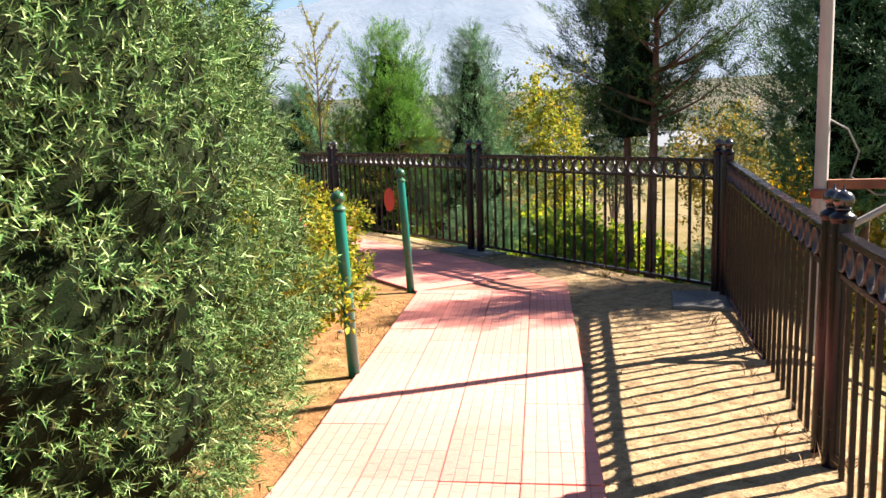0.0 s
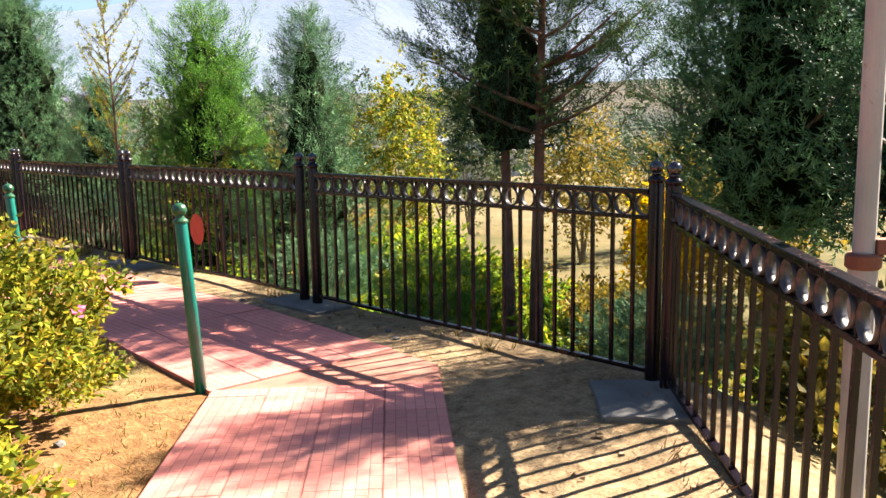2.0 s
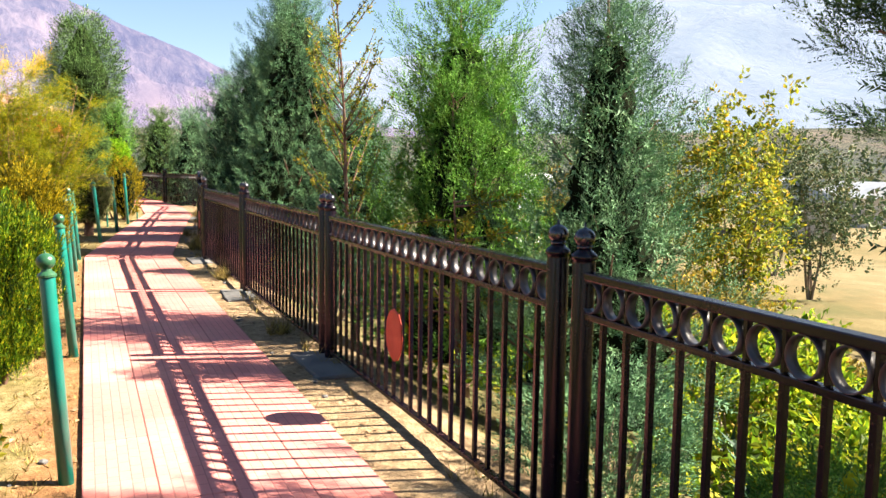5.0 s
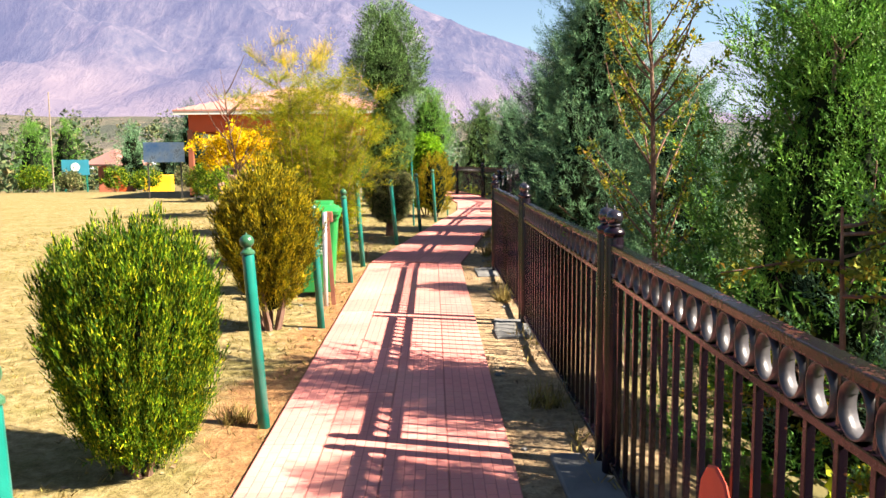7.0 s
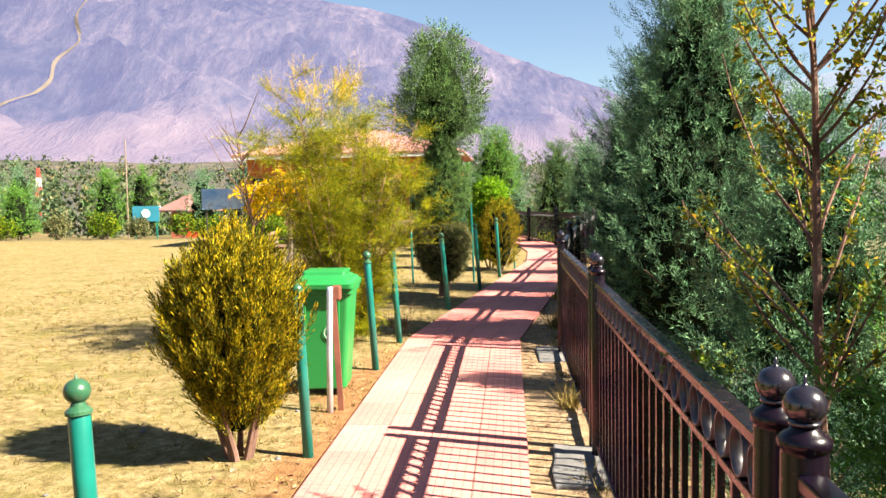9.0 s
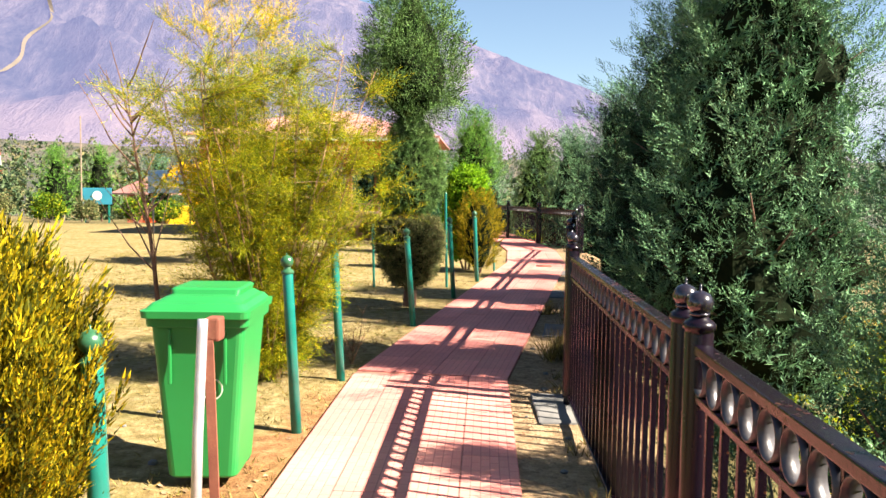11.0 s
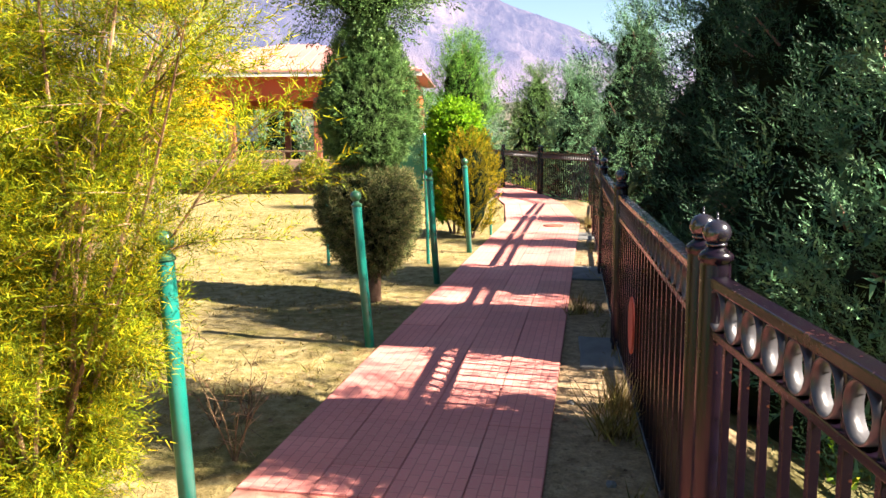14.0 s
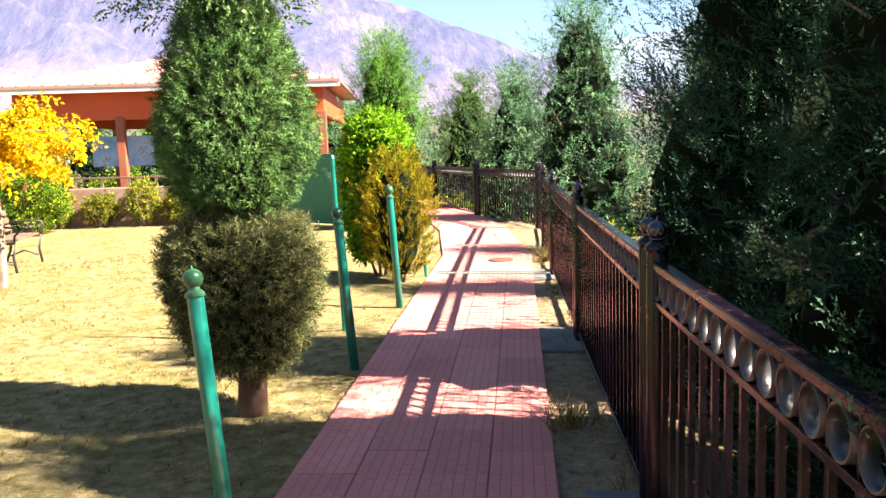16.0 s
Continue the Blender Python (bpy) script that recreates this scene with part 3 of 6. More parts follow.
def fence_panel():
    t = thing("fence_panel", Matrix(), "black-brown painted iron fence panel, worn to rust", "fence", "fence along the path")
    for i, x in enumerate((0.0, SPAN)):
        post = part("post", lathe_bm([(0.041, -0.12), (0.043, -0.1), (0.043, 1.135), (0.041, 1.145), (0.049, 1.148), (0.049, 1.163), (0.040, 1.172), (0.028, 1.180), (0.024, 1.190)], 20), IRON, t, smooth=True)
        post.location.x = x
        ball = part("ball_finial", lathe_bm([(0.024, 1.186), (0.030, 1.190), (0.030, 1.197)] + ball_profile(0.040, 1.226) + [(0.004, 1.272), (0.002, 1.284)], 18), IRON_BALL, post, "glossy black ball finial", True)
    part("top_rail", box_bm(SPAN - 0.08, 0.052, 0.030, (SPAN / 2, 0, 1.090), 0.005), IRON, t)
    part("middle_rail", box_bm(SPAN - 0.08, 0.040, 0.024, (SPAN / 2, 0, 0.945), 0.004), IRON, t)
    part("bottom_rail", box_bm(SPAN - 0.08, 0.040, 0.026, (SPAN / 2, 0, 0.075), 0.004), IRON, t)
    bal = ring = bar = None
    for i in range(23):
        x = STEP * (i + 0.5)
        if ring is None:
            b = hoop_bm(0.0595, 0.0545, 0.019, 20)
            ring = part("ring", b, RING, t, "iron ring of flat strip, mottled dark and paler grey", True)
            r0 = ring
        else:
            r0 = new("ring", ring.data)
            r0.parent = t
        r0.location = (x, 0, 1.0165)
        if i < 22:
            xb = STEP * (i + 1)
            if bal is None:
                bal = part("baluster", box_bm(0.021, 0.021, 0.85, (0, 0, 0.510), 0.002), IRON, t)
                bar = part("spacer", box_bm(0.014, 0.020, 0.116, (0, 0, 1.016)), IRON, t)
                b0, s0 = bal, bar
            else:
                b0, s0 = new("baluster", bal.data), new("spacer", bar.data)
                b0.parent = s0.parent = t
            b0.location.x = s0.location.x = xb
    return t


def run_between(a, b):
    a, b = Vector(a), Vector(b)
    d = b - a
    yaw, tilt = math.atan2(d.y, d.x), math.asin(d.z / d.length)
    return Matrix.Translation(a) @ Matrix.Rotation(yaw, 4, "Z") @ Matrix.Rotation(-tilt, 4, "Y") @ Matrix.Diagonal((d.length / SPAN, 1, 1, 1))


PANELS = [((-1.35, -2.16, -0.16), (1.08, 0.02, -0.16)), ((1.2, 0.12, -0.16), (3.54, 2.22, -0.15)), ((3.66, 2.34, -0.15), (6.01, 4.53, -0.01)),
          ((6.07, 4.66, -0.01), (6.10, 7.84, 0)), ((6.10, 8.02, 0), (6.11, 11.29, 0)), ((6.11, 11.46, 0), (6.10, 14.80, 0)), ((6.10, 14.98, 0), (6.09, 18.24, 0)),
          ((6.10, 18.42, 0), (6.41, 21.55, 0)), ((6.43, 21.72, 0), (6.79, 24.76, 0)), ((6.81, 24.92, 0), (7.20, 28.14, 0)), ((7.22, 28.30, 0), (7.58, 31.00, 0)),
          ((7.60, 31.14, 0), (8.00, 33.85, 0)), ((7.97, 34.00, 0), (7.12, 37.05, 0)), ((7.07, 37.20, 0), (6.28, 40.35, 0)), ((6.24, 40.50, 0), (5.55, 43.6, 0))]
panel = fence_panel()
panel.matrix_basis = run_between(*PANELS[0])
for a, b in PANELS[1:]:
    copy_thing(panel, run_between(a, b) @ Matrix.Diagonal((1 / panel.scale.x, 1 / panel.scale.y, 1 / panel.scale.z, 1)))

for i, (x, y, yaw, sx, sy) in enumerate([(5.76, 4.55, 41, 0.62, 0.46), (6.04, 7.92, 0, 0.36, 0.78), (6.02, 11.16, 2, 0.32, 0.80), (5.98, 14.62, -2, 0.34, 0.76), (6.0, 18.15, 1, 0.34, 0.8), (6.32, 21.5, -6, 0.36, 0.8), (6.72, 24.85, -6, 0.5, 0.82), (7.15, 28.2, -7, 0.4, 0.8)]):
    b = box_bm(sx, sy, 0.10, (0, 0, 0), 0.012)
    bmesh.ops.subdivide_edges(b, edges=b.edges, cuts=2, use_grid_fill=True)
    for v in b.verts:
        v.co += Vector((noise.noise(v.co * 7 + Vector((i, 0, 0))), noise.noise(v.co * 7 + Vector((0, i, 5))), 0.5 * noise.noise(v.co * 9))) * 0.022
    f = mesh_ob("concrete_footing", b, CONCRETE)
    f.matrix_world = pose(x, y, -0.034, 0, 0, yaw)
    tagged(f, "rough grey concrete footing slab under the fence posts", "footing", "footings under the fence")

for x, y, yaw in ((6.075, 9.72, 0.0), (6.26, 20.2, -5.6)):
    d = mesh_ob("red_disc", lathe_bm([(0.10, -0.006), (0.143, -0.006), (0.150, 0.0), (0.143, 0.006), (0.10, 0.006)], 12), RED_DISC)
    d.matrix_world = pose(x - 0.022, y, 0.50, 0, 90, yaw) @ Matrix.Diagonal((1.05, 0.92, 1, 1))
    tagged(d, "rust-red painted metal disc fixed to the fence bars", "disc", "discs on the fence")

# ---- teal bollard posts ----


def teal_post():
    t = thing("bollard", Matrix(), "teal-green painted pipe post with a ball cap", "post", "posts along the lawn edge")
    part("pipe", lathe_bm([(0.034, -0.2), (0.034, 0.955), (0.032, 0.962)], 22), GREEN_POST, t, smooth=True)
    part("collar", lathe_bm([(0.030, 0.958), (0.041, 0.962), (0.041, 0.972), (0.034, 0.980), (0.024, 0.988), (0.022, 0.998)], 18), GREEN_BALL, t)
    part("ball_cap", lathe_bm([(0.02, 0.994)] + ball_profile(0.041, 1.032) + [(0.004, 1.075), (0.002, 1.084)], 18), GREEN_BALL, t, "dark green ball cap", True)
    return t


POSTS = [(2.66, 4.58, -3, 0, 1.0), (4.25, 6.44, -2.5, 2, 1.0), (4.31, 9.36, -3, 1, 1.0), (4.31, 12.07, -4, 3, 1.02), (4.27, 14.78, -3, 2, 1.03), (4.27, 17.42, -3.5, 1, 1.06), (4.30, 18.88, -4, 4, 1.08), (4.65, 21.66, -5, 4, 1.05), (5.02, 24.24, -4, 2, 1.1), (5.34, 26.54, -3, 1, 1.14)]
bollard = teal_post()
for i, (x, y, lean, back, k) in enumerate(POSTS):
    m = pose(x, y, 0, -back, lean, 0)
    if i == 0:
        bollard.matrix_basis = m
    else:
        copy_thing(bollard, m @ Matrix.Diagonal((1, 1, k, 1)))
for x, y, h in ((3.69, 25.4, 0.98), (4.86, 25.5, 1.52), (5.66, 28.45, 0.5)):
    t = mesh_ob("stake", lathe_bm([(0.02, -0.1), (0.02, h), (0.012, h + 0.02)], 10), GREEN_POST)
    t.matrix_world = pose(x, y, 0, 0, -1.5, 0)
    tagged(t, "thin green painted stake in the lawn", "stake", "thin stakes")

# ---- plants ----


def limb_points(rng, base, direction, length, rise, n=5):
    pts = [np.array(base)]
    d = unit(np.array(direction, float))
    for i in range(n):
        d = unit(d + np.array([0, 0, rise / n]) + rng.normal(size=3) * 0.07)
        pts.append(pts[-1] + d * length / n)
    return np.array(pts)


NEEDLES = [needle_spray(14, 0.27, 0.062, 0.70, np.random.default_rng(s)) for s in (1, 2, 3)]


def plume(count, rng):
    """A tapering tuft of short scale-leaved twigs, fuzzy all round."""
    tris = []
    for i in range(count):
        z = (i / count) ** 0.9
        az = i * 2.399
        out = 0.62 * (1 - 0.55 * z)
        d = np.array([math.cos(az) * out, math.sin(az) * out, 0.8])
        s = unit(np.cross(d, rng.normal(size=3)))
        b = np.array([0.05 * math.cos(az), 0.05 * math.sin(az), 0.82 * z])
        tris.append([b - s * 0.026, b + s * 0.026, b + d * 0.20 * (1 - 0.3 * z) * rng.uniform(0.7, 1.2)])
    return np.array(tris)


def bough(rng, twigs=12, leaves=8, splay=0.46, slim=0.0135, ruffle=0.75, leaf=0.060):
    """A feathery frond: side twigs set spirally on an axis, each fringed with small scale leaves."""
    tris = []
    for i in range(twigs + 1):
        z = (i / twigs) ** 0.85
        az = i * 2.399 + rng.uniform(-0.3, 0.3)
        d = unit(np.array([math.cos(az) * splay, math.sin(az) * splay, 0.75])) if i < twigs else np.array([0, 0, 1.0])
        ln = (0.50 * (1 - 0.72 * z) + 0.06) * rng.uniform(0.75, 1.15)
        for j in range(leaves):
            b = np.array([0, 0, 0.78 * z]) + d * ln * (j + 0.3) / leaves
            e = unit(d + unit(rng.normal(size=3)) * ruffle)
            s = unit(np.cross(e, rng.normal(size=3))) * slim
            tris.append([b - s, b + s, b + e * leaf * rng.uniform(0.7, 1.3)])
    return np.array(tris)


PLUMES = [plume(24, np.random.default_rng(s)) for s in (21, 22, 23)]
BOUGHS = [bough(np.random.default_rng(s)) for s in (31, 32, 33)]
LIGHT_BOUGHS = [bough(np.random.default_rng(s), 9, 5, 0.52, 0.021) for s in (34, 35, 36)]
UPRIGHT = [bough(np.random.default_rng(s), 10, 6, 0.20, 0.014, 0.32, 0.10) for s in (37, 38, 39)]
DENSE = needle_spray(18, 0.22, 0.060, 0.9, np.random.default_rng(40))
FINE_NEEDLES = [needle_spray(16, 0.40, 0.056, 0.95, np.random.default_rng(s)) for s in (4, 5, 6)]


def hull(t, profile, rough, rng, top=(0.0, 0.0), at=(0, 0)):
    """A rugged closed body for a crown's inner twigs, coloured near-black for their shade."""
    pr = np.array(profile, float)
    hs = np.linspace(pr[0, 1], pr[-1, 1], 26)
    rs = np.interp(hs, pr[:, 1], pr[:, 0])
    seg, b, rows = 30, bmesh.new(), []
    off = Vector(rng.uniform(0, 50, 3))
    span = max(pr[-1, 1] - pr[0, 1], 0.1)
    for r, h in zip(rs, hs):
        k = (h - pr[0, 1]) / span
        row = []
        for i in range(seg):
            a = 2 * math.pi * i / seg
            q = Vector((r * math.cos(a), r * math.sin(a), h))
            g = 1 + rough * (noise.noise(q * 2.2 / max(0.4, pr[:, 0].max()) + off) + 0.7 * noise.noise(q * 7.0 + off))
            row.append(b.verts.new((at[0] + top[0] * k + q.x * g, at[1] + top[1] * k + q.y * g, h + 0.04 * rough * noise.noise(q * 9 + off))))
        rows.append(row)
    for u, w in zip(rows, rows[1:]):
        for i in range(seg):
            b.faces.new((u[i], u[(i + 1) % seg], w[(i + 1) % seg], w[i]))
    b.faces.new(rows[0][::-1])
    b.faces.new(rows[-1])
    return part("crown_shade_core", b, INNER_SHADE, t, "dense twig core, coloured near-black for the shade inside the crown")


def conifer(x, y, height, radius, start, material, label, seed, limbs=120, per=34, size=0.2, rise=0.9, power=0.75, z=None, bark=BARK, twin=0.0, lean=0.0, low=0.6, name="conifer_tree", leaves=BOUGHS, core=420, solid=0.52):
    """A tapered trunk with ascending limbs; feathery fronds crowd the outer part of every limb."""
    rng = np.random.default_rng(seed)
    z0 = float(ground_z(x, y)) if z is None else z
    tall = height - z0
    t = thing(name, pose(x, y, z0), label, "tree")
    tops = [(0.0, 0.0, 1.0)] if not twin else [(0.0, 0.0, 1.0), (twin, twin * 0.4, 0.86), (-twin * 0.5, -twin * 0.8, 0.78)]
    wood, pos, dirs, sizes = bmesh.new(), [], [], []
    r0 = 0.016 + 0.0075 * tall
    for k, (ox, oy, frac) in enumerate(tops):
        h = tall * frac
        pts = [(ox * s * 0.9 + 0.05 * math.sin(3 * s + seed) + lean * s * s, oy * s * 0.9 + 0.05 * math.cos(2.3 * s + seed), s * h) for s in np.linspace(-0.03, 0.97, 9)]
        tube_bm(pts, [r0 * (0.8 if k else 1) * (1.25 - 1.2 * s) + 0.006 for s in np.linspace(0, 1, 9)], 9, wood)
        n = limbs if k == 0 else limbs // 2
        for i in range(n):
            f = start + (1 - start) * (rng.random() ** 0.85)
            u = (f - start) / (1 - start)
            prof = (1 - u) ** power * min(1.0, low + u * 2.2)
            ln = max(0.2, 1.4 * radius * prof * rng.uniform(0.45, 1.22)) * (1.0 if k == 0 else 0.75)
            az = i * 2.399 + rng.uniform(-0.5, 0.5)
            base = np.array([ox * f * 0.9 + lean * f * f, oy * f * 0.9, f * h * 0.96])
            lp = limb_points(rng, base, (math.cos(az), math.sin(az), 0.10 + 0.6 * u), ln, 0.75 * rise)
            if i % 3 == 0 or u < 0.25:
                tube_bm(lp[:4], [0.010 * (1 - 0.28 * j) * (0.5 + ln) + 0.002 for j in range(4)], 4, wood)
            cnt = max(4, int(0.2 * per * (0.3 + 0.8 * ln / radius)))
            sa = np.sort(rng.uniform(0.22, 1.0, cnt)) ** 0.8
            sa[-1] = 0.97
            seg = np.clip((sa * 5).astype(int), 0, 4)
            axis = unit(lp[seg + 1] - lp[seg])
            side = unit(np.cross(axis, np.array([0, 0, 1.0]))) * np.where(np.arange(cnt) % 2, 1, -1)[:, None]
            out = axis * 0.85 + side * rng.uniform(0.2, 1.0, (cnt, 1)) + rng.normal(0, 0.25, (cnt, 3)) + np.array([0, 0, 0.18 + 0.22 * rise])
            out[-1] = axis[-1] + np.array([0, 0, 0.15])
            pos.append(lp[seg] + (lp[seg + 1] - lp[seg]) * (sa * 5 - seg)[:, None])
            dirs.append(unit(out))
            sizes.append(size * rng.uniform(1.1, 2.1, cnt) * (1.15 - 0.35 * sa) * (0.7 + 0.3 * min(1.0, ln)))
        for i in range(12):
            f = 1.0 - 0.022 * i
            pos.append(np.array([[ox * f * 0.9 + lean * f * f, oy * f * 0.9, f * h * 0.96]]))
            dirs.append(np.array([[0.09 * i * math.cos(i * 2.4), 0.09 * i * math.sin(i * 2.4), 1.0]]))
            sizes.append(np.array([size * rng.uniform(1.4, 2.0)]))
    part("trunk", wood, bark, t, "rough reddish-brown trunk and bare limbs", True)
    if solid:
        for ox, oy, frac in tops:
            us = np.linspace(0.02, 0.9, 14)
            pf = (1 - us) ** power * np.minimum(1.0, low + us * 2.2) * (1.0 if frac == 1.0 else 0.7)
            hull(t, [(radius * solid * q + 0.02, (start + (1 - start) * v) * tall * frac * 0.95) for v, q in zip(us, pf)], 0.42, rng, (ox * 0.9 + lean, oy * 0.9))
            m = int(limbs * per * 0.16 * (1.0 if frac == 1.0 else 0.4))
            v = rng.random(m) ** 1.15
            q = (1 - v) ** power * np.minimum(1.0, low + v * 2.2) * (1.0 if frac == 1.0 else 0.7)
            az = rng.uniform(0, 6.283, m)
            lumps = 1 + 0.22 * np.sin(az * 3 + v * 9 + seed) + 0.16 * np.sin(az * 7 - v * 17)
            rr = radius * q * rng.uniform(0.5, 0.92, m) * lumps
            hh = (start + (1 - start) * v) * tall * frac * 0.97
            kk = hh / tall
            pos.append(np.stack([rr * np.cos(az) + (ox * 0.9 + lean) * kk, rr * np.sin(az) + oy * 0.9 * kk, hh], 1))
            dirs.append(np.stack([np.cos(az), np.sin(az), np.full(m, 0.45 + 0.5 * rise)], 1) + rng.normal(0, 0.35, (m, 3)))
            sizes.append(size * rng.uniform(1.0, 1.9, m))
    pos, dirs, sz = np.concatenate(pos), np.concatenate(dirs), np.concatenate(sizes)
    pick = rng.integers(0, 3, len(pos))
    tris = np.concatenate([sprays(leaves[k], pos[pick == k], dirs[pick == k], sz[pick == k], rng) for k in range(3)])
    u = rng.random(core)
    prof = (1 - u) ** power * np.minimum(1.0, low + u * 2.2)
    r = radius * 0.85 * prof * np.sqrt(rng.random(core))
    az = rng.uniform(0, 6.283, core)
    mid = np.stack([r * np.cos(az) + lean * u * u, r * np.sin(az), (start + (1 - start) * u) * tall * 0.9], 1)
    tris = np.concatenate([tris, sprays(DENSE, mid, rng.normal(size=(core, 3)) + np.array([0, 0, 0.5]), rng.uniform(0.22, 0.34, core) * size / 0.2, rng)])
    tri_mesh("crown", tris, material, t)
    return t


def shell(t, profile, material, rng, count, size, templates, lump=0.06, up=0.35, at=(0, 0), part_name="crown", jag=0.0, tight=0.82):
    """Foliage over a turned outline of (radius, height) pairs, with an uneven skin and a second layer inside it."""
    pr = np.array(profile, float)
    seg = np.hypot(np.diff(pr[:, 0]), np.diff(pr[:, 1])) * (pr[:-1, 0] + pr[1:, 0] + 0.02)
    cum = np.concatenate([[0], np.cumsum(seg)]) / seg.sum()
    v = rng.random(count)
    k = np.clip(np.searchsorted(cum, v) - 1, 0, len(seg) - 1)
    fr = ((v - cum[k]) / (cum[k + 1] - cum[k]))[:, None]
    rz = pr[k] + (pr[k + 1] - pr[k]) * fr
    tan = unit(pr[k + 1] - pr[k])
    az = rng.uniform(0, 2 * math.pi, count)
    bumpy = np.sin(az * 3 + rz[:, 1] * 4) * 0.5 + np.sin(az * 7 - rz[:, 1] * 9 + 1) * 0.3 + np.sin(az * 13 + rz[:, 1] * 17) * 0.3
    inner = np.where(rng.random(count) < 0.28, rng.uniform(0.72, 0.93, count), 1.0)
    tuft = np.sin(az * 11 + 3 * np.sin(rz[:, 1] * 7)) * np.sin(rz[:, 1] * 15 + 2 * np.sin(az * 5)) + 0.6 * np.sin(az * 23 + rz[:, 1] * 31) * np.sin(rz[:, 1] * 37 - az * 9)
    r = rz[:, 0] * inner * (1 + lump * bumpy) + 0.55 * lump * tuft * np.minimum(rz[:, 0], 0.7) + rng.normal(0, 0.012, count)
    ca, sa = np.cos(az), np.sin(az)
    zz = rz[:, 1] + rng.normal(0, 0.012, count) + jag * np.maximum(0, np.sin(az * 9 + 2) * np.sin(az * 5)) * (tan[:, 1] < 0.5)
    pos = np.stack([at[0] + r * ca, at[1] + r * sa, zz], 1)
    nr, nz = tan[:, 1], -tan[:, 0]
    dirs = np.stack([nr * ca, nr * sa, nz + up], 1) + rng.normal(0, 0.42, (count, 3))
    sz = size * rng.uniform(0.6, 1.3, count)
    pick = rng.integers(0, 3, count)
    tris = [sprays(templates[j], pos[pick == j], dirs[pick == j], sz[pick == j], rng) for j in range(3)]
    m = count // 7
    heart = pos[:m].copy()
    mid = pr[:, 1].mean()
    heart[:, :2] = np.array(at) + (heart[:, :2] - np.array(at)) * 0.80
    heart[:, 2] = mid + (heart[:, 2] - mid) * 0.88
    tris.append(sprays(DENSE, heart, rng.normal(size=(m, 3)), np.full(m, 0.17), rng))
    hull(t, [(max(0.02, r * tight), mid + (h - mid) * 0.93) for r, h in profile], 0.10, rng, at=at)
    return tri_mesh(part_name, np.concatenate(tris), material, t)


def stems(rng, n, height, spread, r0, bm=None, bend=0.3):
    b = bm or bmesh.new()
    for i in range(n):
        az = i * 2.399
        d = np.array([math.cos(az) * spread, math.sin(az) * spread, 1.0])
        lp = limb_points(rng, (0.04 * math.cos(az), 0.04 * math.sin(az), -0.08), d, height * rng.uniform(0.7, 1.0), bend)
        tube_bm(lp, [r0 * (1 - 0.16 * j) for j in range(6)], 6, b)
    return b


# the tall clipped cypress at the start of the walk
rng = np.random.default_rng(21)
giant = thing("cypress_bush", pose(0.62, 3.62, 0), "large rounded grey-green cypress bush beside the path", "bush")
part("trunk", stems(rng, 5, 1.7, 0.22, 0.05), BARK, giant)
shell(giant, [(0.78, 0.05), (1.02, 0.35), (1.12, 0.8), (1.13, 1.25), (1.05, 1.75), (0.86, 2.2), (0.55, 2.6), (0.2, 2.85), (0.02, 2.92)], GIANT, rng, 15500, 0.092, FINE_NEEDLES, 0.09, 0.5, tight=0.84)

# clipped thuja bushes on the verge
rng = np.random.default_rng(22)
b1 = thing("thuja_bush", pose(3.84, 11.42, 0), "barrel-shaped green thuja bush with yellowing tips", "bush", "thuja bushes by the path")
part("trunk", stems(rng, 6, 0.7, 0.25, 0.022), BARK, b1)
shell(b1, [(0.12, 0.02), (0.235, 0.14), (0.295, 0.36), (0.32, 0.62), (0.31, 0.82), (0.25, 0.92), (0.12, 0.95), (0.02, 0.94)], THUJA, rng, 1900, 0.23, UPRIGHT, 0.12, 4.0, jag=0.10, tight=0.70)
b2 = thing("thuja_bush", pose(3.83, 14.74, 0), "bronze and gold thuja bush, narrow at its bare base", "bush", "thuja bushes by the path")
part("trunk", stems(rng, 8, 0.75, 0.30, 0.026), BARK, b2)
shell(b2, [(0.08, 0.14), (0.18, 0.28), (0.27, 0.48), (0.335, 0.70), (0.33, 0.90), (0.24, 1.06), (0.12, 1.17), (0.02, 1.20)], THUJA_GOLD, rng, 1700, 0.26, UPRIGHT, 0.14, 2.6, jag=0.14, tight=0.68)
b3 = thing("thuja_bush", pose(5.34, 28.1, 0), "tall golden-green thuja bush beside the path", "bush", "thuja bushes by the path")
part("trunk", stems(rng, 5, 0.6, 0.15, 0.025), BARK, b3)
shell(b3, [(0.12, 0.05), (0.26, 0.3), (0.34, 0.7), (0.32, 1.05), (0.2, 1.3), (0.05, 1.42)], THUJA_GOLD, rng, 700, 0.25, UPRIGHT, 0.12, 1.5, jag=0.1)
b4 = thing("box_bush", pose(5.1, 28.6, 0), "clipped column of bright lime-green leaves", "bush")
part("trunk", stems(rng, 3, 0.6, 0.1, 0.03), BARK, b4)
LEAFLETS = [leaf_spray(7, 0.45, np.random.default_rng(s)) for s in (11, 12, 13)]
shell(b4, [(0.22, 0.25), (0.30, 0.6), (0.33, 1.1), (0.31, 1.65), (0.24, 1.88), (0.05, 1.95)], LIME, rng, 2800, 0.14, LEAFLETS, 0.07, 0.3)

